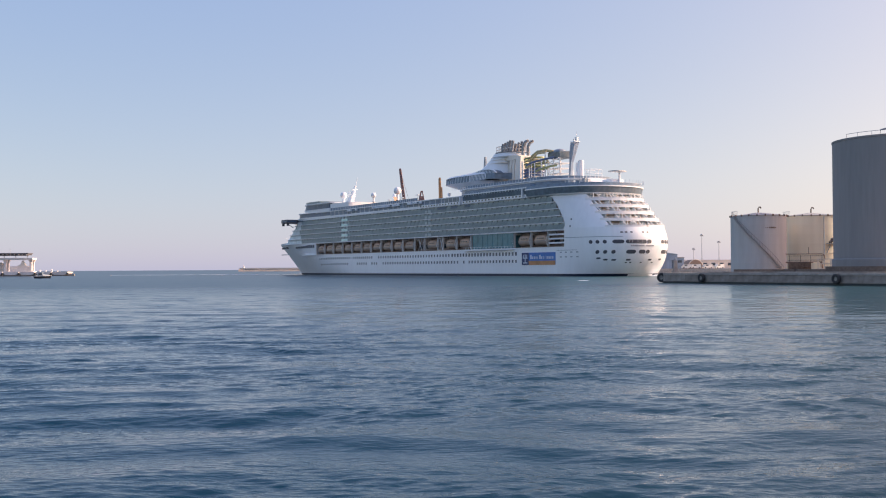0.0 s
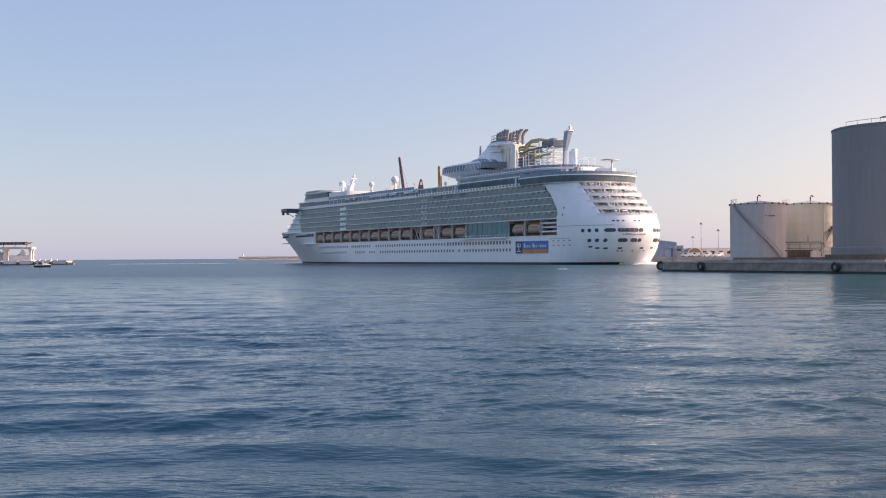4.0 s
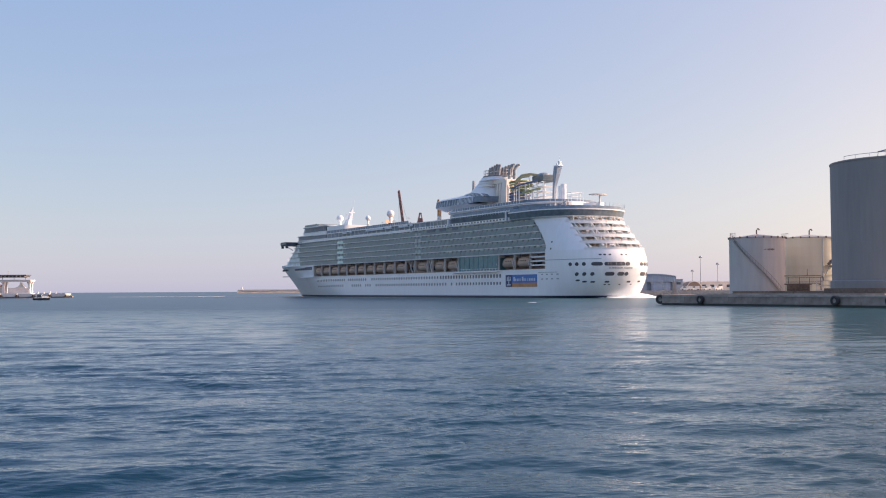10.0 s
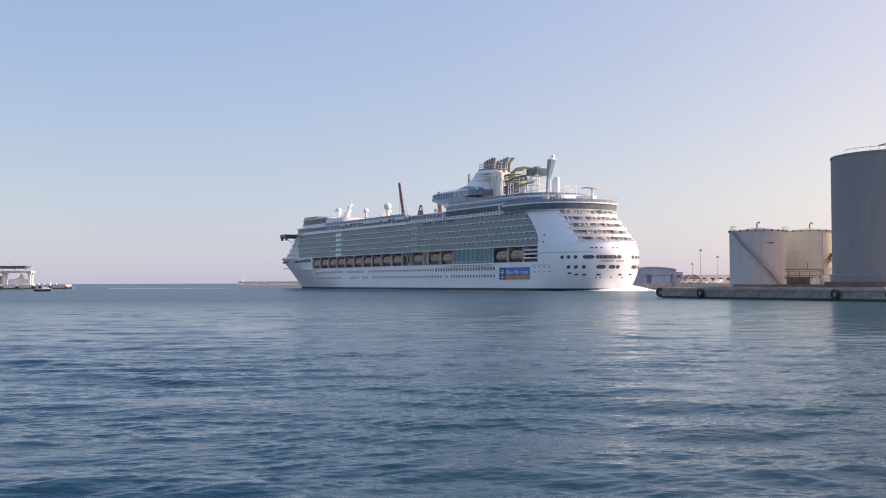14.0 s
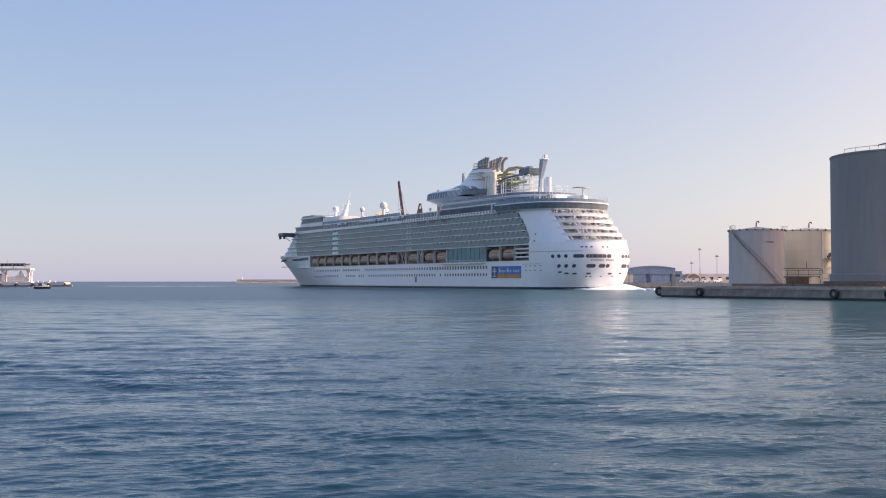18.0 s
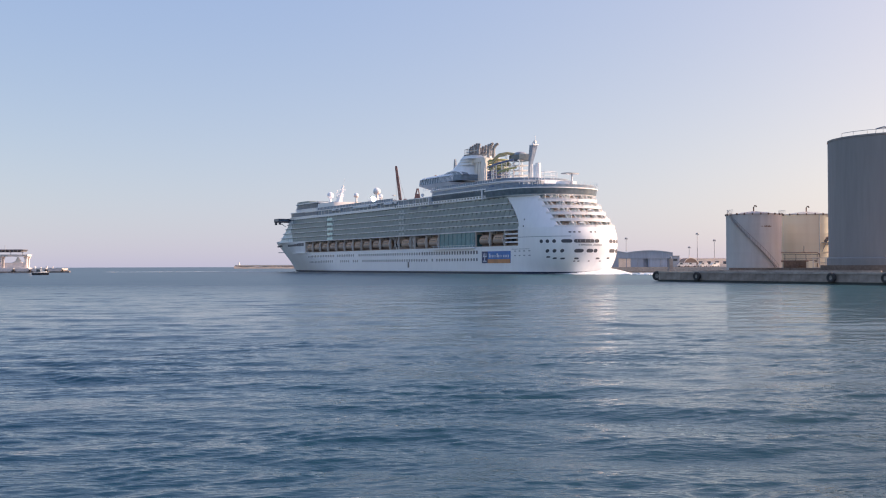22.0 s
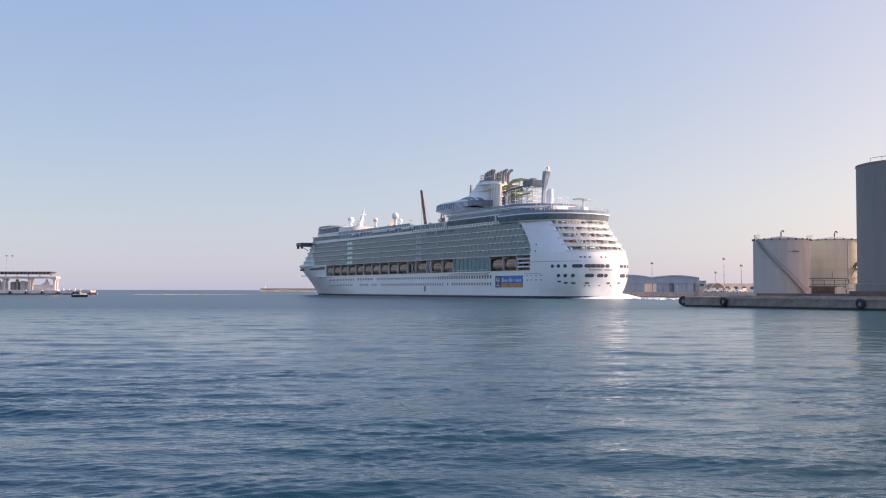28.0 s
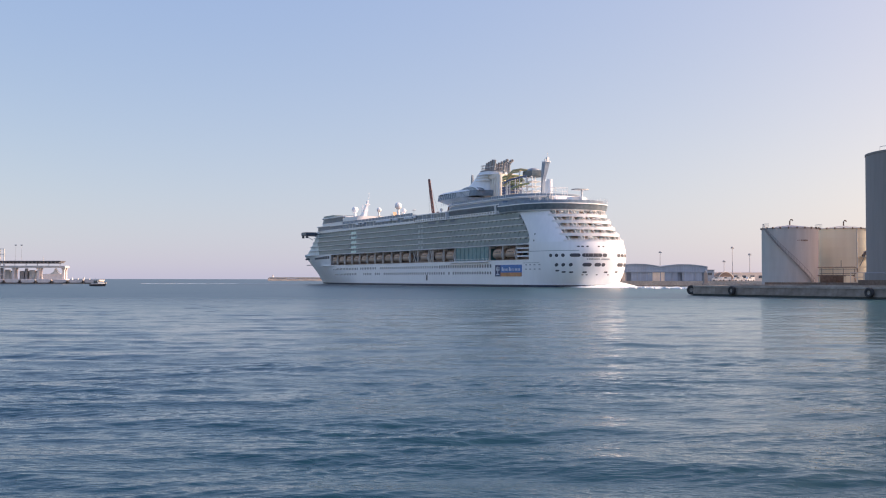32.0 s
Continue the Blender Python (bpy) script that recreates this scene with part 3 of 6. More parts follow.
# ---- shed with two vaults on the far quay ----
def shed():
    s = thing("warehouse", "blue-grey metal quay warehouse with twin vaulted roof", "warehouse", at=pose(68.0, 490.0, 2.5))
    L, D = 44.6, 40.0
    n = 40
    top = lambda u: 6.9 + 1.35 * abs(math.sin(2 * math.pi * u)) ** 0.8 * (1.0 - 0.15 * (u > 0.5))
    front = [(L * k / n, top(k / n)) for k in range(n + 1)]
    roof = Shape()
    roof.loft([[(x, y, z) for x, z in front] + [(x, y, z - 0.45) for x, z in reversed(front)] for y in (-1.0, D)])
    part("roof", roof, SHEDROOF, s, "curved grey-blue roof")
    fas = Shape().loft([[(x, y, z - 0.3) for x, z in front] + [(L, y, 4.1), (0, y, 4.1)] for y in (-0.6, -0.2)])
    part("fascia", fas, SHEDBLUE, s, "blue cladding band")
    part("wall_back", Shape().box(0, L, D - 0.4, D, 0, 7.0), SHEDBLUE, s)
    for x in (0.0, L - 0.4):
        part("wall_side", Shape().box(x, x + 0.4, 0, D - 0.4, 0, 6.6), SHEDBLUE, s)
    bays = ((0.4, 4.2, TENT), (4.2, 6.2, BEIGE), (6.2, 8.4, SHEDDARK), (8.4, 18.6, SHEDBLUE), (18.6, 24.4, BEIGE), (24.4, 30.6, SHEDBLUE), (30.6, 32.6, SHEDDARK), (32.6, 42.0, SHEDBLUE), (42.0, 43.8, SHEDDARK))
    for a, b, m in bays:
        deep = 0.0 if m is not SHEDDARK else 0.9
        bay = part("bay_wall", Shape().box(a + 0.03, b - 0.03, deep, deep + 0.3, 0, 4.1), m, s)
        if m is BEIGE:
            for k in range(4):
                w = (b - a - 0.6) / 4
                part("door_leaf", Shape().box(a + 0.3 + w * k, a + 0.3 + w * k + w - 0.08, deep - 0.08, deep, 0.1, 3.7), BEIGE, bay)
    for k in range(9):
        x = 0.2 + (L - 0.6) * k / 8
        part("column", Shape().box(x, x + 0.35, -0.25, 0.15, 0, 4.1), SHEDROOF, s)
    return s


shed()
apron = thing("office_annex", "low pale annex at the warehouse end", "building", at=pose(112.8, 492.0, 2.5))
part("building_shell", Shape().box(0, 3.6, 0, 10, 0, 5.2), SHEDROOF, apron)
part("roof", Shape().box(-0.2, 3.8, -0.3, 10.3, 5.2, 5.45), CONCRETE, apron)
part("window", Shape().box(0.6, 2.6, -0.05, 0.05, 2.8, 4.0), DARKGLASS, apron)
tent = thing("dome_tent", "brown canvas dome hangar on the far quay", "hangar", at=pose(124.0, 500.0, 2.5))
ring = lambda y: [(3.9 * math.cos(math.pi * k / 14), y, 4.4 * math.sin(math.pi * k / 14)) for k in range(15)]
part("cover", Shape().loft([ring(0), ring(4), ring(8), ring(12)]), TENT, tent, smooth=40)
part("front_arch", Shape().tube(ring(-0.05), 0.18, 6), BEIGE, tent)
heap = thing("low_building", "low pale port building behind the tent", "building", at=pose(128.0, 520.0, 2.5))
part("building_shell", Shape().box(-14, 26, 0, 8, 0, 4.0), BEIGE, heap)
part("parapet", Shape().box(-14.2, 26.2, -0.2, 8.2, 4.0, 4.4), PIERWHITE, heap)
for k in range(9):
    part("window", Shape().box(-12 + 4.2 * k, -10 + 4.2 * k, -0.06, 0.04, 1.4, 2.8), DARKGLASS, heap)
van_shape = [(-2.4, 0.3), (-2.4, 1.1), (-1.9, 1.3), (-1.3, 2.0), (2.3, 2.05), (2.4, 0.3)]
for i, (vx, vy) in enumerate(((116.5, 487), (121.0, 488), (126.5, 487.5), (132.5, 489), (141, 488))):
    v = thing("parked_van", "pale parked van on the far quay", "van", "parked vans", at=pose(vx, vy, 2.5, 0, 0, 8 * i))
    part("body", Shape().loft([[(x, y, z) for x, z in van_shape] for y in (-0.9, 0.9)]), CARPAINT, v)
    for wx in (-1.6, 1.5):
        for wy in (-0.92, 0.72):
            part("wheel", Shape().loft([[(wx + 0.34 * math.cos(a * 0.7854), wy + d, 0.34 + 0.34 * math.sin(a * 0.7854)) for a in range(8)] for d in (0, 0.2)]), RUBBER, v)
    part("window", Shape().box(-1.2, 0.0, -0.93, 0.93, 1.3, 1.85), DARKGLASS, v)


def light_mast(x, y, top):
    m = thing("light_mast", "tall slender steel floodlight mast", "light mast", "harbour light masts", at=pose(x, y, 2.5))
    part("base", Shape().box(-0.5, 0.5, -0.5, 0.5, 0, 0.5, 0.05), CONCRETE, m)
    part("pole", Shape().cyl(0, 0, 0.5, top - 2.5, 0.24, 0.11, 8), GREYSTEEL, m, smooth=60)
    hd = part("head", Shape().lathe(0, 0, [(0.6, top - 3.0), (0.7, top - 2.9), (0.7, top - 2.6), (0.4, top - 2.4)], 12), GREYSTEEL, m, "round floodlight crown")
    for k in range(4):
        a = math.pi * k / 2 + 0.4
        part("floodlight", Shape().box(0.7 * math.cos(a) - 0.2, 0.7 * math.cos(a) + 0.2, 0.7 * math.sin(a) - 0.2, 0.7 * math.sin(a) + 0.2, top - 3.4, top - 3.0), GREYSTEEL, hd)


light_mast(132.2, 520, 19.8)
light_mast(130.0, 528, 13.0)
light_mast(141.2, 521, 16.4)
light_mast(99.5, 540, 18.0)
light_mast(75.0, 540, 17.0)


# ---- harbour cranes beyond the ship ----
def harbour_crane(x, y, boom, mat, label, tower, gantry=0.0):
    c = thing("harbour_crane", label, "crane", "harbour cranes", at=pose(x, y, 2.5))
    for px in (-4, 4):
        for py in (-4, 4):
            part("leg", Shape().box(px - 0.7, px + 0.7, py - 0.7, py + 0.7, 0, 6), mat, c)
    part("portal", Shape().box(-5, 5, -5, 5, 6, 8), mat, c)
    part("tower", Shape().loft([[(-2, -2, 8), (2, -2, 8), (2, 2, 8), (-2, 2, 8)], [(-0.9, -0.6, tower), (0.9, -0.6, tower), (0.9, 0.6, tower), (-0.9, 0.6, tower)]]), mat, c)
    part("cab", Shape().box(-2.6, 2.2, -3.0, 2.4, tower - 22, tower - 18, 0.2), mat, c)
    a, b = Vector((0, 0, tower - 24)), Vector(boom)
    d = (b - a).normalized()
    u = Vector((0, 1, 0))
    w = d.cross(u).normalized()
    bm_ = Shape()
    corners = [(1, 1), (1, -1), (-1, -1), (-1, 1)]
    m = 14
    pts = []
    for k in range(m + 1):
        wd = 0.85 - 0.45 * k / m
        p = a + (b - a) * (k / m)
        pts.append([p + w * wd * i + u * wd * j for i, j in corners])
    for i in range(4):
        bm_.tube([r[i] for r in pts], 0.42, 5)
    for k in range(m):
        for i in range(4):
            bm_.tube([pts[k][i], pts[k + 1][(i + 1) % 4]], 0.4, 4)
    part("boom", bm_, mat, c, "lattice luffing boom")
    part("boom_head", Shape().box(b.x - 0.6, b.x + 0.6, b.y - 0.6, b.y + 0.6, b.z - 0.7, b.z + 0.7, 0.2), mat, c)
    part("hoist_rope", Shape().tube([b, (b.x, b.y, 30)], 0.06, 4).tube([b, (0, 0, tower)], 0.06, 4), BLACK, c)
    if gantry:
        # two leaning frames with a sheave beam carry the luffing ropes
        for side in (-1, 1):
            part("gantry_leg", Shape().tube([(-2.1, side * 1.2, tower - 2), (-0.3, side * 0.8, tower + gantry)], 0.5, 6), mat, c)
            part("gantry_strut", Shape().tube([(2.0, side * 1.2, tower - 2), (0.5, side * 0.8, tower + gantry)], 0.42, 6), mat, c)
        part("sheave_beam", Shape().box(-0.7, 0.9, -1.3, 1.3, tower + gantry - 0.5, tower + gantry + 0.4, 0.1), mat, c)
        part("winch_house", Shape().box(-1.6, 1.5, -1.6, 1.6, tower - 2, tower + 3.2, 0.2), mat, c)


harbour_crane(-21.0, 640, (-5.6, 0, 63.0), CRANERED, "dark red harbour crane with raised lattice boom", 43.0)
harbour_crane(-13.5, 655, (3.0, 20.0, 36.0), CRANERED, "brown-red harbour crane with lowered boom", 44.0, 6.2)
harbour_crane(-1.0, 645, (-0.8, 0, 57.6), CRANEORANGE, "orange harbour crane with upright boom", 52.0)


# ---- cruise terminal pier ----
pier = slab("ground_pier", [(-420, 598), (-219, 605), (-226, 626), (-420, 626)], -4, 1.0, CONCRETE, "pale terminal pier on the open side", "pier")
for k in range(20):
    x0 = -412 + 9.48 * k
    yy = 598 + 8 * (x0 + 420) / 202
    part("deck_slab", Shape().loft([[(x0 + a, yy - 1.2, z), (x0 + b, yy - 1.2, z), (x0 + b, yy + 9, z), (x0 + a, yy + 9, z)] for a, b, z in ((1.2, 7.4, 0.7), (0.2, 8.6, 1.5), (0.1, 8.9, 2.5))]), PIERWHITE, pier)
    part("tyre_fender", Shape().tube([(x0 + 9.1, yy - 1.3, 0.4), (x0 + 9.1, yy - 1.3, 2.0)], 0.5, 8), RUBBER, pier)


def terminal():
    t = thing("terminal_building", "pale open cruise terminal hall with dark canopy roof", "building", at=pose(-246.0, 608.0, 2.5))
    part("floor_slab", Shape().box(-92, 1.4, 0, 6, 0.0, 0.35), PIERWHITE, t)
    part("upper_slab", Shape().box(-92, 1.5, -1.2, 5.5, 7.1, 8.3, 0.1), PIERWHITE, t, "thick pale upper slab")
    for k in range(7):
        x = -0.8 - 15.2 * k
        for y in (0.2, 3.6):
            part("column", Shape().loft([[(x - w, y, z), (x + 1.3 + w, y, z), (x + 1.3 + w, y + 1.2, z), (x - w, y + 1.2, z)] for w, z in ((0.0, 0.35), (0.0, 5.6), (0.7, 7.1))]), PIERWHITE, t, "flared pale column")
    # shaded kiosks and stairs stand in the farther bays
    for k in range(1, 6):
        x = 0.3 - 15.4 * k
        for dx, w, h in ((-13.0, 2.6, 4.6), (-9.6, 1.6, 6.4), (-7.2, 3.4, 5.4), (-3.2, 2.2, 4.0)):
            part("kiosk", Shape().box(x + dx, x + dx + w, 2.0 + 0.5 * w, 3.2 + 0.5 * w, 0.35, h + 0.3 * k, 0.06), STAIRBROWN if dx < -7.5 else DAVIT, t)
        part("back_screen", Shape().box(x - 13.4, x - 0.4, 5.0, 5.2, 0.35, 5.2), GREYSTEEL, t, "grey glazed screen")
    part("ramp_wall", Shape().box(-13.4, -0.9, 1.6, 2.0, 0.35, 3.4), PIERWHITE, t, "low pale ramp wall")
    part("sail_canopy", Shape().loft([[(-9.4, 2.1, 3.3), (-2.6, 2.1, 3.3), (-2.6, 4.4, 3.3), (-9.4, 4.4, 3.3)], [(-6.9, 2.1, 4.6), (-4.4, 2.1, 4.6), (-4.4, 4.0, 4.6), (-6.9, 4.0, 4.6)], [(-6.0, 2.3, 6.8), (-5.4, 2.3, 6.8), (-5.4, 3.2, 6.8), (-6.0, 3.2, 6.8)]]), BOATWHITE, t, "white peaked sail canopy")
    part("roof", Shape().box(-92, -0.8, -2.5, 5.5, 10.7, 11.3, 0.1), PIERROOF, t, "dark flat canopy roof")
    for k in range(40):
        x = -1.8 - 2.3 * k
        part("purlin", Shape().box(x - 0.35, x + 0.35, -3.4, 5.2, 9.9, 10.7), PIERROOF, t)
        if k % 3 == 0:
            part("roof_post", Shape().box(x - 0.12, x + 0.12, -0.6, -0.3, 8.3, 10.0), PIERROOF, t)
    part("roof_beam", Shape().box(-92, -1.0, -0.7, -0.2, 9.6, 9.9), PIERROOF, t)
    for x in (-31.0, -27.4):
        part("aerial", Shape().cyl(x, 4, 11.3, 21.5 + x * 0.02, 0.1, 0.05, 6), GREYSTEEL, t)
        part("aerial_light", Shape().box(x - 0.6, x + 0.6, 3.7, 4.3, 20.6, 21.2, 0.1), GREYSTEEL, t)
    part("roof_mast", Shape().cyl(-14.0, 4, 11.3, 14.0, 0.22, 0.16, 6), GREYSTEEL, t)


terminal()
gang = thing("gangway_tower", "white steel gangway tower on the terminal pier", "tower", at=pose(-282.5, 606.0, 2.5))
for px in (-1.2, 1.2):
    part("post", Shape().box(px - 0.25, px + 0.25, -0.25, 0.25, 0, 18.5), BOATWHITE, gang)
for z in (3, 7, 11, 15, 18.2):
    part("brace", Shape().box(-1.2, 1.2, -0.15, 0.15, z, z + 0.35), BOATWHITE, gang)
for k, (bx, r) in enumerate(((-240, 0.8), (-236.5, 0.6), (-233, 0.9), (-229.5, 0.6))):
    b = thing("bollard", "pale mooring bollard on the pier", "bollard", "pier bollards", at=pose(bx, 607, 2.5))
    part("post", Shape().lathe(0, 0, [(r * 0.6, 0), (r * 0.5, r), (r * 0.8, r * 1.2), (r * 0.5, r * 1.5)], 12), PIERWHITE, b)


# ---- breakwater ----
def breakwater():
    b = Shape()
    rng = random.Random(3)
    rings = []
    for k in range(50):
        x = -300 + 520 * (k / 49)
        h = 3.4 + rng.uniform(-0.4, 0.4) + (1.3 if k < 1 else 0)
        rings.append([(x, 1490 + rng.uniform(-2, 2), -3), (x, 1496, h * 0.6), (x, 1500, h), (x, 1508, h), (x, 1520, -3)])
    b.loft(rings)
    bw = solid("breakwater", b, ROCK, "long low rubble breakwater on the horizon", "breakwater", kind="structure")
    part("parapet", Shape().box(-299, 220, 1498, 1500, 3.4, 5.4), BEIGE, bw, "pale parapet along the crest")
    part("beacon", Shape().lathe(-294, 1503, [(2.2, 3), (2.0, 6.0), (1.0, 6.2), (0.8, 8.6), (0.1, 9.4)], 10), PIERWHITE, bw)


breakwater()


# ---- launch that crosses in front of the pier ----
def launch():
    b = thing("launch", "small dark-hulled launch with a white wheelhouse", "boat")
    L, W = 6.4, 1.15
    rings = []
    for z, sc, rake in ((-0.3, 0.7, 0.0), (0.2, 0.92, 0.2), (0.9, 1.0, 0.5)):
        port = []
        for k in range(13):
            u = k / 12
            x = -L / 2 + (L + rake) * u
            port.append((x, W * sc * min(1.0, (1 - u ** 3) * 1.02) * (0.85 + 0.15 * min(1, u * 4)), z + 0.25 * u * u * (z > 0.5)))
        rings.append(port + [(x, -y, z) for x, y, z in reversed(port)])
    part("hull", Shape().loft(rings), BOATDARK, b, smooth=40)
    part("gunwale", Shape().tube(rings[2] + rings[2][:1], 0.08, 6), BOATWHITE, b)
    part("foredeck", Shape().loft([[(0.4, -1.05, 0.85), (3.0, -0.55, 1.0), (3.0, 0.55, 1.0), (0.4, 1.05, 0.85)], [(0.4, -1.0, 1.75), (2.6, -0.45, 1.45), (2.6, 0.45, 1.45), (0.4, 1.0, 1.75)]]), BOATWHITE, b, "white cuddy cabin")
    wh = part("wheelhouse", Shape().loft([[(-1.6, -0.8, 0.9), (0.4, -0.75, 0.9), (0.4, 0.75, 0.9), (-1.6, 0.8, 0.9)], [(-1.5, -0.7, 2.4), (0.0, -0.65, 2.4), (0.0, 0.65, 2.4), (-1.5, 0.7, 2.4)]]), GREYSTEEL, b)
    part("window", Shape().box(-1.3, 0.0, -0.82, 0.82, 1.4, 2.1), DARKGLASS, wh)
    part("roof", Shape().box(-1.8, 0.4, -0.85, 0.85, 2.4, 2.5), BOATWHITE, wh)
    part("mast", Shape().cyl(-0.9, 0, 2.5, 3.9, 0.05, 0.03, 6), GREYSTEEL, b)
    part("engine_box", Shape().box(-2.6, -1.4, -0.5, 0.5, 0.7, 1.3, 0.08), BOATWHITE, b)
    return b


boat = launch()


# ---- the cruise ship; x forward from the stern, y to port, z up from the water ----
def lerp(z, table):
    """Straight-line look-up in a table of (key, value)."""
    if z <= table[0][0]:
        return table[0][1]
    for (a, u), (b, v) in zip(table, table[1:]):
        if z <= b:
            return u + (v - u) * (z - a) / (b - a)
    return table[-1][1]


STERN = ((-2, 7.0), (0, 5.0), (3, 2.2), (6, 0.3), (9, -0.8), (12, -1.2), (15, -0.8), (18, 0.6), (31, 14.0))
STEM = ((-2, 302.5), (0, 305.0), (3, 309.5), (6, 314.5), (9, 320.0), (12, 325.5), (15, 330.5), (18.2, 336.0))
BOWLEN = ((0, 112.0), (18, 86.0))
BOWPOW = ((0, 1.75), (18, 2.5))
HALF = 19.3


def half(X, z):
    """Half the ship's breadth at X metres from the stern and z metres over the water."""
    xs, xb, y = lerp(z, STERN), lerp(z, STEM), HALF
    ls = 27.0
    if X < xs + ls:
        u = max(0.0, (X - xs) / ls)
        y = HALF * max(0.0, 1.0 - (1.0 - u) ** 2.3) ** (1 / 2.3)
    lb = lerp(z, BOWLEN)
    if X > xb - lb:
        v = max(0.0, (xb - X) / lb)
        y = min(y, HALF * (1.0 - (1.0 - v) ** lerp(z, BOWPOW)))
    return y

ship = thing("cruise_ship", "white cruise ship with rows of balconies under way", "cruise ship")


def both(points):
    """A closed ring from the port half of an outline, stern to bow."""
    return points + [(x, -y, z) for x, y, z in reversed(points)]


def stations(x0, x1, n, ease):
    out = []
    for k in range(n + 1):
        c = k / n
        if ease == "both":
            c = (1 - math.cos(math.pi * c)) / 2
        elif ease == "bow":
            c = math.sin(math.pi / 2 * c)
        elif ease == "stern":
            c = 1 - math.cos(math.pi / 2 * c)
        out.append(x0 + (x1 - x0) * c)
    return out


def hull_ring(z, n=90):
    return both([(X, half(X, z), z) for X in stations(lerp(z, STERN), lerp(z, STEM), n, "both")])


def outline(xs, xb, w, ls, lb, z, n=60, ps=2.3, pb=2.6):
    """Ring of a deck with rounded ends."""
    pts = []
    for X in stations(xs, xb, n, "both"):
        y = w
        if X < xs + ls:
            y = min(y, w * max(0.0, 1 - max(0.0, 1 - (X - xs) / ls) ** ps) ** (1 / ps))
        if X > xb - lb:
            y = min(y, w * max(0.0, 1 - max(0.0, 1 - (xb - X) / lb) ** pb) ** (1 / pb))
        pts.append((X, y, z))
    return both(pts)


DECK = 11.2          # promenade floor
ROOF = 17.6          # over the boats
FLOOR = [17.75 + 2.65 * k for k in range(6)]
BAND_A, BAND_F = 25.5, 244.0

part("hull", Shape().loft([hull_ring(z) for z in (-2.0, 0.75, 2.0, 4.0, 6.0, 8.0, 9.6, DECK)]), WHITE, ship, "white hull with faint streaks", smooth=35)
part("boot_top", Shape().loft([[(X, y * 1.004 if abs(y) > 0 else 0, z) for X, y, z in hull_ring(z)] for z in (-2.0, 0.95)], caps=False), BOOT, ship, "dark waterline band", smooth=35)
# bow above the promenade
bow = [[(X, half(X, z), z) for X in stations(BAND_F, lerp(z, STEM), 40, "bow")] for z in (DECK, 13.5, 15.8, 17.8)]
part("bow", Shape().loft([both(r) for r in bow]), WHITE, ship, smooth=35)
rail = bow[-1][8:]
part("bow_bulwark", Shape().loft([[(X, y, 17.8) for X, y, z in both(rail)], [(X + 0.3, y * 1.01, 18.7) for X, y, z in both(rail)]], close=False, caps=False), WHITE, ship)
part("mooring_boom", Shape().box(324.5, 335.5, 0.3, 0.7, 12.1, 12.6), GREYSTEEL, ship)
for X in (292.0, 301.0, 312.0):
    part("bow_opening", Shape().box(X, X + 3.0, half(X, 16) - 0.3, half(X, 16) + 0.12, 15.4, 16.4), BLACK, ship)
part("jackstaff", Shape().cyl(328, 0, 17.8, 24.0, 0.12, 0.08, 6), WHITE, ship)

def stern_x(y, z):
    """How far forward of the stern plane the rounded stern lies at y."""
    return lerp(z, STERN) + 27.0 * (1.0 - max(0.0, 1.0 - (min(abs(y), 19.29) / HALF) ** 2.3) ** (1 / 2.3))


# stern quarter: closed shell up to the terraces
quarter = [[(X, half(X, z), z) for X in stations(lerp(z, STERN), BAND_A, 30, "stern")] for z in (DECK, 13.0, 15.0, 16.5, 18.0)]
part("stern_shell", Shape().loft([both(r) for r in quarter]), WHITE, ship, smooth=35)
EDGE = ((16.9, 27.5), (18.2, 25.4), (19.6, 24.9), (21.5, 26.0), (24.0, 27.6), (27.0, 30.0), (29.6, 32.6), (31.0, 35.0))
for side in (1, -1):
    rows = []
    for z in (17.9, 19.0, 20.5, 22.0, 23.5, 25.0, 26.5, 28.0, 29.5, 31.0):
        xs, xe = lerp(z, STERN), lerp(z, EDGE)
        # the shell ends where the open terraces of the stern begin
        xa = xs
        while half(xa, z) < 13.6:
            xa += 0.05
        cols = [xa + (xe - xa) * (k / 24) ** 1.6 for k in range(25)]
        rows.append([(X, side * half(X, z), z) for X in cols] + [(X, side * (half(X, z) - 0.7), z) for X in reversed(cols)])
    part("quarter_wall", Shape().loft(rows), WHITE, ship, smooth=35)
part("stern_core", Shape().loft([both([(X, max(0.0, half(X - 5.0, z) - 1.2), z) for X in stations(lerp(z, STERN) + 5.0, 40, 24, "stern")]) for z in (18.0, 31.0)]), TERRACE, ship, "shaded terrace back wall", smooth=35)
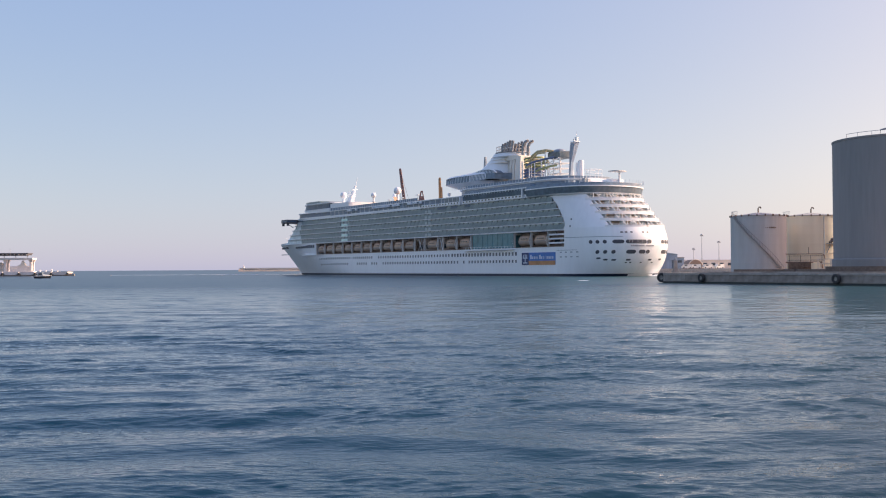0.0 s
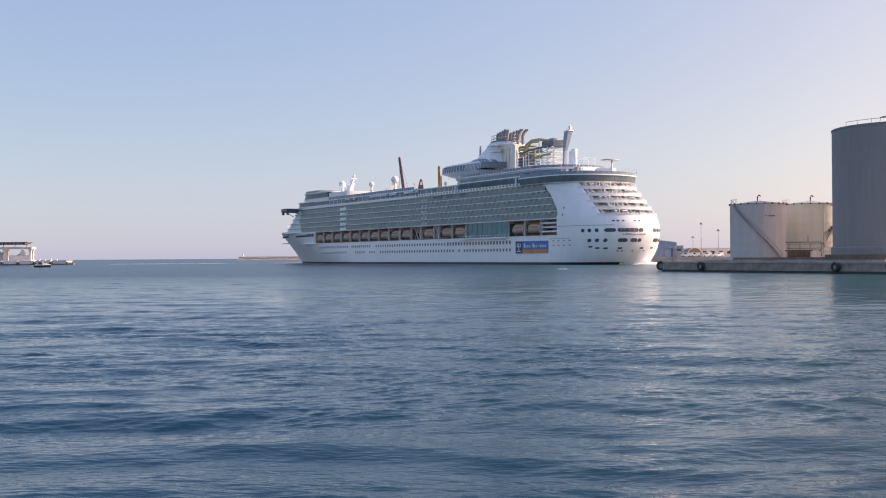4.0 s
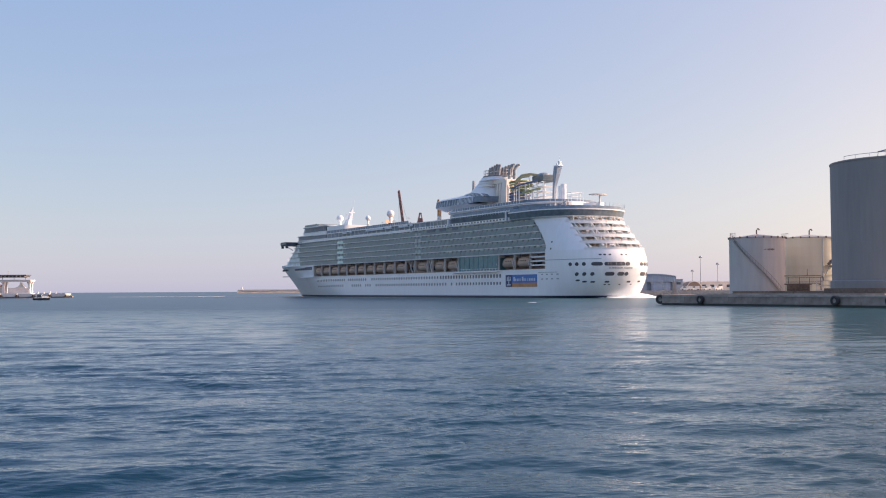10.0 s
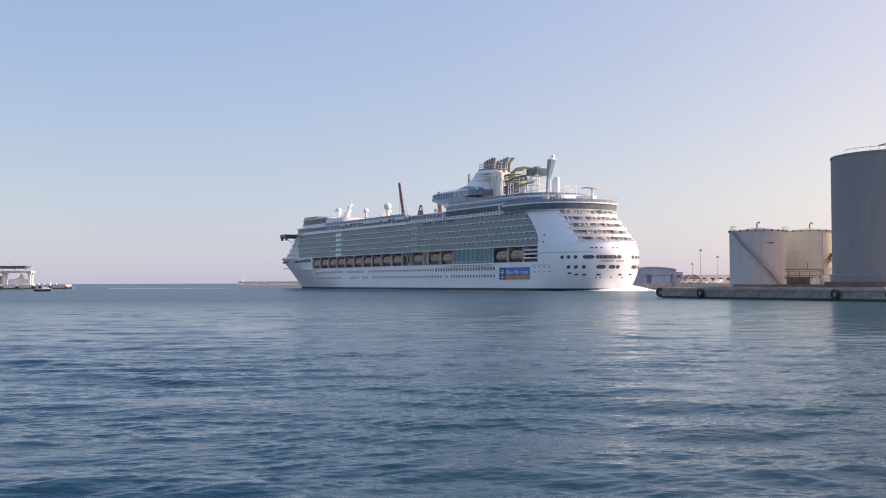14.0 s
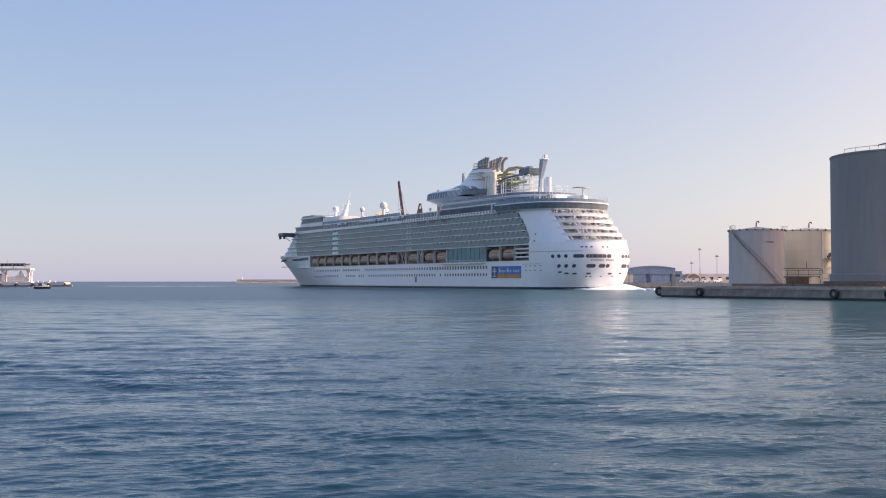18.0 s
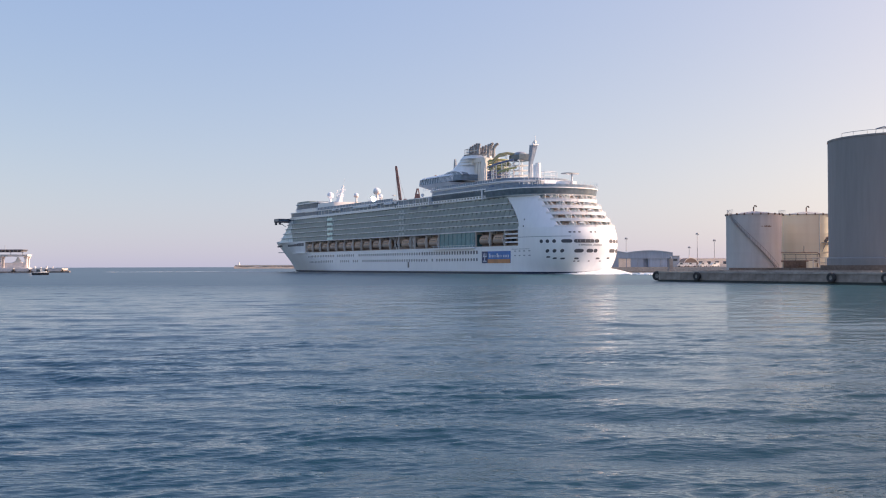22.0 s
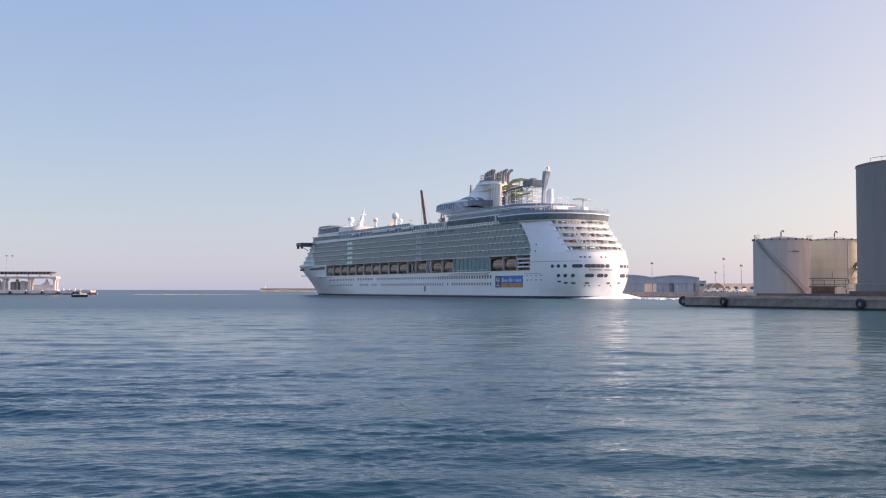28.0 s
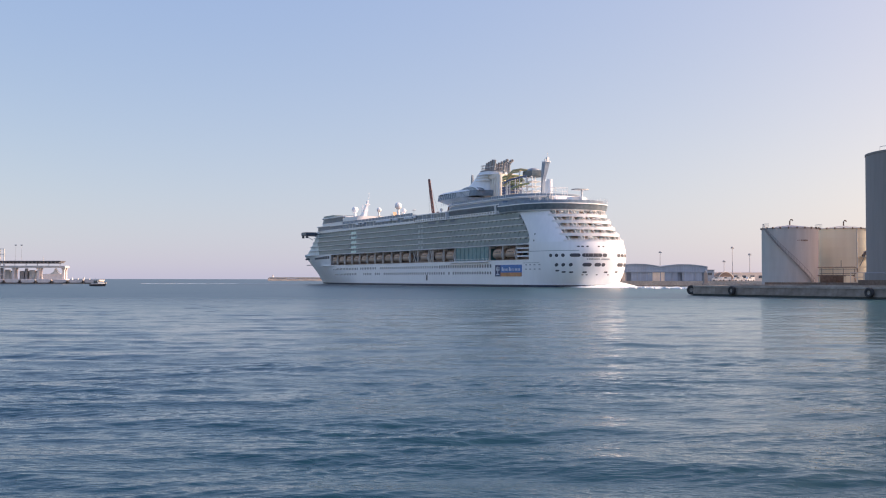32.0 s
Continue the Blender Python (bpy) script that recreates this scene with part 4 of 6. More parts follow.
for k in range(5):
    z = FLOOR[k] + 0.2
    xs = lerp(z, STERN)
    pts = [(X, y) for X in stations(xs - 0.1, xs + 9.0, 60, "stern") for y in [half(max(X, xs + 0.005), z)] if y < 14.6]
    ring = lambda dx, zz: [(X + dx, y, zz) for X, y in reversed(pts)] + [(X + dx, -y, zz) for X, y in pts]
    terrace = part("terrace", Shape().loft([ring(0, z - 0.35) + list(reversed(ring(6.0, z - 0.35))), ring(0, z) + list(reversed(ring(6.0, z)))]), WHITE, ship, smooth=35)
    part("parapet", Shape().loft([ring(0.0, z), ring(-0.05, z + 0.78), ring(0.18, z + 0.78), ring(0.18, z)], close=False, caps=False), WHITE, terrace, smooth=35)
    for j in range(-3, 4):
        if j:
            y = 4.1 * j
            X = xs
            while half(X, z) < abs(y):
                X += 0.05
            part("partition", Shape().box(X + 2.2, X + 4.8, y - 0.08, y + 0.08, z, z + 2.25), PARTITION, terrace)
            if k == 4 or abs(j) == 2:
                part("pillar", Shape().box(X + 0.5, X + 0.68, y - 0.1, y + 0.1, z, z + 2.4), WHITE, terrace)
    for j in range(-6, 7):
        if (7 * j + 5 * k) % 8 in (0, 3, 5):
            continue
        y = 2.05 * j + 0.5 + 0.5 * math.sin(3.0 * j + 2.0 * k)
        X = stern_x(y, z)
        part("slanted_screen", Shape().loft([[(X + 0.4, yy, z + 0.5), (X + 0.9, yy, z + 0.5), (X + 3.2, yy, z + 2.3), (X + 2.5, yy, z + 2.3)] for yy in (y - 0.06, y + 0.06)]), DECKWHITE, terrace)
    for j in range(-3, 3):
        y = 4.1 * j + 2.0
        X = xs + 5.0
        while half(X - 5.0, z) - 1.2 < abs(y) + 0.9:
            X += 0.05
        part("glass_door", Shape().box(X - 0.45, X + 0.3, y - 0.75, y + 0.75, z + 0.1, z + 2.1), CABINGLASS, terrace)

# shades, tables and rails on the stern terraces
table = Shape().lathe(0, 0, [(0.3, 0), (0.05, 0.05), (0.05, 0.72), (0.5, 0.74), (0.5, 0.78), (0.05, 0.8)], 10).mesh("terrace_table", DECKWHITE)
parasol = Shape().lathe(0, 0, [(0.05, 0), (0.05, 1.75), (0.75, 1.62), (0.4, 1.85), (0.04, 2.0)], 10).mesh("terrace_parasol", DECKWHITE)
seat = Shape().box(-0.25, 0.25, -0.25, 0.25, 0.38, 0.46).box(0.17, 0.25, -0.25, 0.25, 0.46, 0.9).box(-0.25, 0.25, -0.25, -0.2, 0, 0.38).box(-0.25, 0.25, 0.2, 0.25, 0, 0.38).mesh("terrace_seat", STAIRBROWN)
rng = random.Random(12)
for k in range(5):
    z = FLOOR[k] + 0.2
    for j in range(24):
        y = -13.2 + 1.15 * j + rng.uniform(-0.4, 0.4)
        X = stern_x(y, z)
        kind = rng.choice((0, 0, 1, 1, 1, 1, 2))
        data, nm = ((table, "terrace_table"), (seat, "terrace_seat"), (parasol, "terrace_parasol"))[kind]
        part(nm, data, None, ship, at=pose(X + rng.uniform(1.0, 2.2), y, z, 0, 0, rng.uniform(0, 360)))
    edge = [(stern_x(y, z) + 0.06, y) for y in [-14.2 + 0.355 * i for i in range(81)]]
    rl = part("terrace_rail", Shape().tube([(x, y, z + 1.08) for x, y in edge], 0.05, 4), DECKWHITE, ship)
    for x, y in edge[::4]:
        part("rail_post", Shape().box(x - 0.03, x + 0.03, y - 0.03, y + 0.03, z + 0.6, z + 1.06), DECKWHITE, rl)

# promenade recess with the boats
part("promenade_floor", Shape().box(BAND_A - 1, BAND_F + 1, -19.2, 19.2, DECK, DECK + 0.12), TEAK, ship)
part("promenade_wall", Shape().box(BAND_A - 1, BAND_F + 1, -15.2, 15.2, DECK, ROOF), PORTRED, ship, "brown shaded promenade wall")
part("boat_deck_roof", Shape().box(BAND_A - 1, BAND_F + 1, -19.3, 19.3, ROOF - 0.25, FLOOR[0]), WHITE, ship)
part("belt_line", Shape().box(BAND_A + 1, BAND_F + 18, -19.42, 19.42, DECK - 0.35, DECK), WHITE, ship)
prom_pane = Shape().box(-1.6, 1.6, -0.05, 0.05, 0, 1.9).mesh("promenade_window", DARKGLASS)
for k in range(42):
    part("promenade_window", prom_pane, None, ship, at=pose(BAND_A + 4 + 5.1 * k, 15.25, DECK + 1.2))


def lifeboat(X, side, L=9.6):
    b = part("lifeboat", Shape().loft([[(X + L * 0.5 * u * (0.82 + 0.18 * s), side * (17.3 + 1.75 * s * v), 12.2 + 1.75 * h) for u, v in ((1, 0), (0.86, 0.6), (0.5, 0.95), (0, 1), (-0.6, 0.95), (-0.9, 0.7), (-1, 0), (-0.9, -0.7), (-0.6, -0.95), (0, -1), (0.5, -0.95), (0.86, -0.6))] for h, s in ((0, 0.35), (0.3, 0.8), (0.7, 0.98), (1, 1))]), BOATHULL, ship, "cream and orange enclosed lifeboat", smooth=40)
    part("canopy", Shape().loft([[(X + L * 0.49 * u * s, side * (17.3 + 1.72 * s * v), 13.96 + 2.1 * h) for u, v in ((1, 0), (0.86, 0.6), (0.5, 0.95), (0, 1), (-0.6, 0.95), (-0.9, 0.7), (-1, 0), (-0.9, -0.7), (-0.6, -0.95), (0, -1), (0.5, -0.95), (0.86, -0.6))] for h, s in ((0, 1), (0.45, 0.93), (0.8, 0.78), (1, 0.5))]), BOATTOP, b, smooth=40)
    for u in (-0.5, -0.25, 0.0, 0.25):
        part("port_window", Shape().box(X + L * 0.5 * u - 0.35, X + L * 0.5 * u + 0.35, side * 18.9, side * 19.02, 14.5, 14.95), DARKGLASS, b)
    for dx in (-L * 0.36, L * 0.36):
        part("fall", Shape().tube([(X + dx, side * 17.3, 15.4), (X + dx, side * 17.3, ROOF - 0.2)], 0.08, 5), BLACK, b)
    return b


def davit(X, side):
    d = part("davit", Shape().box(X - 0.17, X + 0.17, min(side * 18.3, side * 19.1), max(side * 18.3, side * 19.1), DECK, ROOF - 0.2), DAVIT, ship)
    part("arm", Shape().box(X - 0.25, X + 0.25, min(side * 15.4, side * 18.4), max(side * 15.4, side * 18.4), ROOF - 1.2, ROOF - 0.5), DAVIT, d)
    part("brace", Shape().tube([(X + 0.2, side * 19.0, DECK + 0.2), (X + 1.5, side * 18.9, DECK + 2.6), (X + 0.3, side * 18.7, ROOF - 0.6)], 0.11, 5), DECKWHITE, d)


BOATS = (238.7, 228.0, 217.0, 206.0, 195.2, 184.8, 174.2, 163.7, 152.9, 142.1, 121.5, 105.8, 94.8, 51.6, 41.2)
for X in BOATS:
    lifeboat(X, 1)
    lifeboat(X, -1, 9.6)
for X in (243.6, 233.4, 222.5, 211.5, 200.6, 190.0, 179.5, 169.0, 158.3, 147.5, 136.4, 127.4, 115.6, 111.4, 100.3, 88.9, 57.6, 46.4, 35.6):
    davit(X, 1)
    davit(X, -1)
# stowed gear in the gaps between boats
for X, w in ((131.8, 3.4), (113.4, 2.2)):
    part("stair_frame", Shape().tube([(X - w / 2, 18.6, DECK), (X + w / 2, 18.6, ROOF - 0.4)], 0.2, 5).tube([(X + w / 2, 18.6, DECK), (X - w / 2, 18.6, ROOF - 0.4)], 0.2, 5), DAVIT, ship)
for X in (30.5,):
    for z in (12.4, 14.0, 15.6):
        part("aft_gallery", Shape().box(X - 4.8, X + 4.6, 18.2, 19.1, z, z + 0.6), DECKWHITE, ship)
# glazed dining room
part("glass_wall", Shape().box(58.2, 87.5, 15.3, 18.95, DECK + 0.1, ROOF - 0.3), TEALGLASS, ship, "tall teal dining room glazing")
for k in range(9):
    part("mullion", Shape().box(58.2 + 3.62 * k, 58.4 + 3.62 * k, 18.9, 19.08, DECK + 0.1, ROOF - 0.3), TEALGLASS, ship)
gal = part("gallery", Shape().box(57.0, 93.0, 19.0, 20.4, DECK - 0.6, DECK - 0.25), WHITE, ship)
for k in range(16):
    part("gallery_post", Shape().box(58.0 + 2.2 * k, 58.12 + 2.2 * k, 20.2, 20.3, DECK - 0.25, DECK + 0.8), WHITE, gal)
part("gallery_rail", Shape().box(57.0, 93.0, 20.2, 20.3, DECK + 0.75, DECK + 0.85), WHITE, gal)

# ---- balcony decks ----
FRONT = ((17.6, 303.0), (24.0, 293.5), (31.0, 284.0), (41.0, 268.0))


def front_ring(z, w=HALF, back=30.0, inset=0.0):
    xb = lerp(z, FRONT) - inset
    return outline(back - 0.01, xb, w - inset, 0.02, 26.0, z, 70, 1.0, 2.6)


part("cabin_core", Shape().loft([front_ring(FLOOR[0], HALF, 28, 0.8), front_ring(24.0, HALF, 30, 0.8), front_ring(31.0, HALF, 36, 0.8)]), INNER, ship, "shaded cabin wall behind the balconies", smooth=30)
for k in range(6):
    z = FLOOR[k]
    part("deck_edge", Shape().loft([front_ring(z - 0.24, HALF, lerp(z, EDGE)), front_ring(z + 0.08, HALF, lerp(z, EDGE))]), WHITE, ship, smooth=30)
pane = Shape().box(-1.75, 1.75, -0.04, 0.04, 0.06, 1.78).mesh("balcony_pane", PANE)
mint = Shape().box(-3.5, 3.5, -0.05, 0.2, -0.1, 1.15).mesh("mint_panel", MINT)
divider = Shape().box(-0.06, 0.06, -0.7, 0.0, 0.0, 2.4).mesh("balcony_divider", PARTITION)
door = Shape().box(-0.95, 0.95, -0.1, 0.1, 0.1, 2.15).mesh("balcony_door", CABINGLASS)
for k in range(5):
    z = FLOOR[k] + 0.08
    X = lerp(z + 1, EDGE) + 2.0
    while X < 264:
        if not 204.0 < X < 212.6:
            part("balcony_pane", pane, None, ship, at=pose(X, HALF - 0.10, z))
        part("balcony_divider", divider, None, ship, at=pose(X + 1.8, HALF - 0.12, z))
        part("balcony_door", door, None, ship, at=pose(X, HALF - 0.78, z))
        X += 3.6
    part("mint_panel", mint, None, ship, "pale mint balcony front", at=pose(208.3, HALF - 0.10, z))
    part("front_glazing", Shape().loft([front_ring(z + 0.9, HALF, 250, 1.0), front_ring(z + 1.9, HALF, 250, 1.0)], caps=False), DARKGLASS, ship, smooth=30)
    # starboard side: one run of panes
    part("starboard_pane", Shape().box(36, 262, -HALF + 0.06, -HALF + 0.14, z + 0.1, z + 1.12), PANE, ship)
# bright pillars that break the rows amidships
for X0 in (121.0, 122.0):
    for k in range(5):
        part("bay_panel", Shape().box(X0 + 2 * (X0 - 121.0), X0 + 2 * (X0 - 121.0) + 2.2, HALF - 0.25, HALF + 0.12, FLOOR[k] + 0.1, FLOOR[k] + 1.3), PARTITION, ship)

for X0, X1 in ((108.2, 115.4), (99.0, 104.0), (89.0, 93.0)):
    part("bay_opening", Shape().box(X0, X1, HALF - 0.3, HALF + 0.1, FLOOR[4] + 1.1, FLOOR[4] + 2.2), NAVYGLASS, ship)
# bridge and wings
part("bridge", Shape().loft([outline(258, 287, 18.6, 0.02, 22, z, 40, 1.0, 2.6) for z in (29.4, 31.9)]), WHITE, ship, smooth=30)
part("bridge_window", Shape().loft([outline(262, 287.4, 18.9, 0.02, 22, z, 40, 1.0, 2.6) for z in (30.2, 31.3)], caps=False), DARKGLASS, ship, smooth=30)
for s in (1, -1):
    wing = part("bridge_wing", Shape().box(270, 278, min(s * 17, s * 25.2), max(s * 17, s * 25.2), 29.6, 31.8, 0.2), PIERROOF, ship, "dark bridge wing in shade")
    part("wing_window", Shape().box(269.9, 278.1, min(s * 19.5, s * 25.3), max(s * 19.5, s * 25.3), 30.4, 31.3), NAVYGLASS, wing)
    part("wing_strut", Shape().tube([(274, s * 19, 27.0), (274, s * 23.5, 29.6)], 0.2, 6), DECKWHITE, wing)
    for dx in (270.6, 277.0):
        part("wing_bracket", Shape().box(dx, dx + 0.5, min(s * 23.6, s * 25.0), max(s * 23.6, s * 25.0), 28.2, 29.6), PIERROOF, wing)

# ---- upper decks ----
part("upper_band", Shape().loft([outline(30, 274, 19.35, 14, 24, z, 80) for z in (30.9, 32.0)]), WHITE, ship, smooth=30)
small = Shape().box(-0.55, 0.55, -0.06, 0.06, 0, 0.55).mesh("upper_window", DARKGLASS)
for k in range(36):
    part("upper_window", small, None, ship, at=pose(45.5 + 2.4 * k, 19.61, 31.4))
part("window_strip", Shape().loft([outline(44, 131, 19.6, 0.1, 2, z, 40) for z in (31.0, 32.25)]), WHITE, ship, "white strip with a row of small windows")
part("lido_glass", Shape().loft([outline(17, 262, 19.0, 20, 24, z, 80) for z in (32.0, 34.2)]), BLUEGLASS, ship, "blue tinted glass screen", smooth=30)
post = Shape().box(-0.15, 0.15, -0.07, 0.1, 0, 2.2).mesh("glass_post", DECKWHITE)
for k in range(46):
    part("glass_post", post, None, ship, at=pose(34 + 4.9 * k, 19.03, 32.0))
part("glazed_bay", Shape().box(95.6, 109.6, 18.8, 19.35, 32.25, 34.2), RIMGLASS, ship, "dark glazed bay")
for k in range(5):
    part("bay_mullion", Shape().box(95.5 + 3.45 * k, 95.7 + 3.45 * k, 19.3, 19.42, 32.25, 34.2), DECKWHITE, ship)
part("sun_deck", Shape().loft([outline(16, 262, 19.5, 20, 24, z, 80) for z in (34.2, 34.6)]), WHITE, ship, smooth=30)
# white raft canisters in cradles along the rail
raft = Shape().tube([(-0.75, 0, 0), (-0.62, 0, 0), (0.62, 0, 0), (0.75, 0, 0)], 0.42, 10).mesh("raft_canister", WHITE)
rng = random.Random(11)
for X0, count in ((129.5, 6), (150.5, 12), (194.5, 5)):
    shelf = part("raft_cradle", Shape().box(X0 - 0.8, X0 + 2.3 * count, 19.0, 20.0, 33.16, 33.26), DECKWHITE, ship, "steel cradle with white raft canisters")
    for k in range(count):
        if rng.random() < 0.85:
            part("raft_canister", raft, None, shelf, at=pose(X0 + 2.3 * k + rng.uniform(-0.2, 0.2), 19.5, 33.68))
# broad rim with dark glass round the stern; it steps down and in towards amidships
for x0, x1, w, ls, dz in ((14.7, 50.0, 20.2, 21.0, 0.0), (46.0, 95.0, 19.6, 0.1, 0.95)):
    part("rim_lower", Shape().loft([outline(x0 + d, x1, w - d, ls, 3, z + dz, 60) for z, d in ((30.75, 0.9), (31.1, 0.1), (31.3, 0.0))]), WHITE, ship, smooth=30)
    part("rim_glass", Shape().loft([outline(x0 - d, x1, w + 0.1 + d, ls, 3, z + dz, 60) for z, d in ((31.3, 0), (33.6, 0.45))]), RIMGLASS, ship, "dark teal glass band round the stern", smooth=30)
    part("rim_upper", Shape().loft([outline(x0 - 0.7, x1 + 0.3, w + 0.7, ls, 3, z + dz, 60) for z in (33.6, 34.0)]), WHITE, ship, smooth=30)
    part("rim_screen", Shape().loft([outline(x0 - 0.3, x1, w + 0.2, ls, 3, z + dz, 60) for z in (34.0, 35.2)], caps=False), BLUEGLASS, ship, "blue glass wind screen", smooth=30)
for X in (50.3, 95.3):
    part("rim_pillar", Shape().box(X - 0.35, X + 0.35, 18.5, 20.5, 30.6, 34.6, 0.15), DECKWHITE, ship)
part("upper_tier", Shape().loft([outline(28, 109, 17.0, 16, 20, z, 70) for z in (34.7, 37.3)]), WHITE, ship, smooth=30)
part("tier_glass", Shape().loft([outline(27.8, 109.3, 17.2, 16, 20, z, 70) for z in (35.2, 36.8)], caps=False), BLUEGLASS, ship, smooth=30)
part("upper_deck", Shape().loft([outline(27, 110, 17.8, 16, 20, z, 70) for z in (37.3, 37.65)]), WHITE, ship, smooth=30)
part("tier_screen", Shape().loft([outline(30, 108.5, 17.2, 16, 20, z, 70) for z in (37.65, 38.8)], caps=False), BLUEGLASS, ship, smooth=30)
screen_post = Shape().box(-0.07, 0.07, -0.06, 0.06, 0, 1.25).mesh("screen_post", DECKWHITE)
for k in range(32):
    part("screen_post", screen_post, None, ship, at=pose(45 + 1.95 * k, 17.25, 37.65))
for k in range(26):
    part("screen_post", screen_post, None, ship, at=pose(44 + 1.95 * k, 20.2, 34.0))
for k in range(46):
    part("screen_post", screen_post, None, ship, at=pose(136 + 1.95 * k, 18.8, 34.75))
part("pool_deck", Shape().box(130, 236, -17.5, 17.5, 34.7, 34.95), TEAK, ship)
part("screen_forward", Shape().box(134, 226, 18.6, 18.75, 34.75, 36.1), BLUEGLASS, ship)
part("screen_forward", Shape().box(134, 226, -18.75, -18.6, 34.75, 36.1), BLUEGLASS, ship)
lounger = Shape().loft([[(-0.9, -0.3, 0.3), (0.3, -0.3, 0.3), (0.9, -0.3, 0.75), (0.9, 0.3, 0.75), (0.3, 0.3, 0.3), (-0.9, 0.3, 0.3)], [(-0.9, -0.3, 0.38), (0.3, -0.3, 0.38), (0.9, -0.3, 0.83), (0.9, 0.3, 0.83), (0.3, 0.3, 0.38), (-0.9, 0.3, 0.38)]]).mesh("deck_lounger", BLUE)
shade = Shape().lathe(0, 0, [(0.06, 0), (0.06, 2.0), (1.1, 2.0), (0.6, 2.3), (0.06, 2.5)], 10).mesh("sun_shade", PARTITION)
rng = random.Random(5)
for k in range(36):
    part("deck_lounger", lounger, None, ship, at=pose(136 + 1.55 * k, 15.5 + rng.uniform(-1, 1), 36.0 - 1.05, 0, 0, 90))
for k in range(5):
    part("sun_shade", shade, None, ship, at=pose(140 + 12.0 * k + rng.uniform(-2, 2), 14 + rng.uniform(-5, 2), 34.95 + rng.uniform(0, 1.2)))

# forward block
part("forward_house", Shape().loft([outline(227, 270, 18.2, 2, 14, 34.7, 40), outline(227, 267, 18.2, 2, 14, 39.4, 40)]), WHITE, ship, smooth=30)
part("forward_glass", Shape().loft([outline(228, x, 18.45, 0.1, 14, z, 40) for z, x in ((36.5, 269.6), (38.95, 268.0))], caps=False), NAVYGLASS, ship, "dark panorama glazing", smooth=30)
part("forward_glass", Shape().loft([outline(226, 276.0, 19.2, 0.1, 15, z, 40) for z in (32.3, 34.45)], caps=False), NAVYGLASS, ship, smooth=30)
for z0, z1, x1, w in ((31.95, 32.3, 276.6, 19.45), (34.45, 34.9, 276.6, 19.6), (36.05, 36.4, 270.4, 18.7), (39.2, 39.7, 269.4, 18.9)):
    part("forward_ledge", Shape().loft([outline(226, x1, w, 0.1, 15, z, 40) for z in (z0, z1)]), WHITE, ship, smooth=30)
glass_bar = Shape().box(-0.09, 0.09, -0.05, 0.1, 0, 2.45).mesh("glass_bar", GREYSTEEL)
for k in range(4):
    part("glass_bar", glass_bar, None, ship, at=pose(231.0 + 6.0 * k, 18.46, 36.5))
    part("glass_bar", glass_bar, None, ship, at=pose(231.0 + 6.8 * k, 19.2, 32.1))
part("forward_screen", Shape().loft([outline(240, 268, 18.4, 1, 14, z, 40) for z in (39.7, 40.9)], caps=False), PANE, ship, smooth=30)
# white bulwark of the mast deck; the gallery's shade is its dark glass colour
part("gallery_wall", Shape().box(205.0, 227.0, -16.8, 16.8, 34.9, 36.3), NAVYGLASS, ship, "gallery under the mast deck, its shade put into dark colour")
part("mast_deck", Shape().loft([outline(204.0, 227.5, 18.3, 2, 0.1, z, 40) for z in (36.2, 38.5)]), WHITE, ship, "white bulwark round the mast deck", smooth=30)
for k in range(5):
    part("gallery_post", Shape().box(205.5 + 5.0 * k, 205.8 + 5.0 * k, 17.6, 17.9, 34.7, 36.3), DECKWHITE, ship)

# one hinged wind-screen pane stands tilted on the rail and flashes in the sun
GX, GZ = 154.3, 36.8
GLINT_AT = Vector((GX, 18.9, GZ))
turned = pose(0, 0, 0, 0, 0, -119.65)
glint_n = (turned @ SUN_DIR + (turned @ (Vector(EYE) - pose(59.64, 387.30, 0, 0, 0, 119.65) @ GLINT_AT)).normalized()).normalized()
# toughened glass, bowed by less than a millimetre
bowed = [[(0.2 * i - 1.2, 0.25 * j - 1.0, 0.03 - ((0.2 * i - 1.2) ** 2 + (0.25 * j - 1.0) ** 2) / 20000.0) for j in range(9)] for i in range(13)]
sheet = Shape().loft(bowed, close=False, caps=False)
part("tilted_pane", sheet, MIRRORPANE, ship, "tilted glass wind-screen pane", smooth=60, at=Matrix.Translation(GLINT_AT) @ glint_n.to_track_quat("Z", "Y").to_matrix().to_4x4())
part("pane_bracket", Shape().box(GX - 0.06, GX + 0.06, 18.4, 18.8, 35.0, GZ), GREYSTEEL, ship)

# radar mast and domes
mast = part("radar_mast", Shape().loft([[(X0, -y, z), (X1, -y, z), (X1, y, z), (X0, y, z)] for X0, X1, y, z in ((229.5, 239, 1.6, 38.9), (229.0, 234.5, 1.1, 41.5), (227.2, 230.0, 0.7, 45.0), (224.8, 226.4, 0.4, 49.5))]), WHITE, ship, "raked white radar mast", at=pose(7.5, 0, 0))
part("yard", Shape().box(225.9, 226.5, -1.7, 1.7, 47.3, 47.7), WHITE, mast)
part("yard", Shape().box(228.0, 228.6, -1.5, 2.4, 44.6, 45.0), WHITE, mast)
part("mast_platform", Shape().box(227.6, 233.0, -1.3, 1.3, 43.6, 43.9), WHITE, mast)
part("mast_arm", Shape().tube([(233.5, 0.6, 40.0), (232.6, 0.8, 44.0), (231.4, 1.0, 47.4)], 0.22, 6), WHITE, mast)
part("mast_arm", Shape().tube([(229.0, 0.8, 44.2), (232.0, 1.6, 46.4)], 0.16, 6), WHITE, mast)
part("radar_bar", Shape().box(226.0, 231.6, -0.2, 0.2, 46.2, 46.7), WHITE, mast)
part("whip_aerial", Shape().tube([(225.4, 0, 49.3), (223.2, 0, 54.0)], 0.09, 5), WHITE, mast)
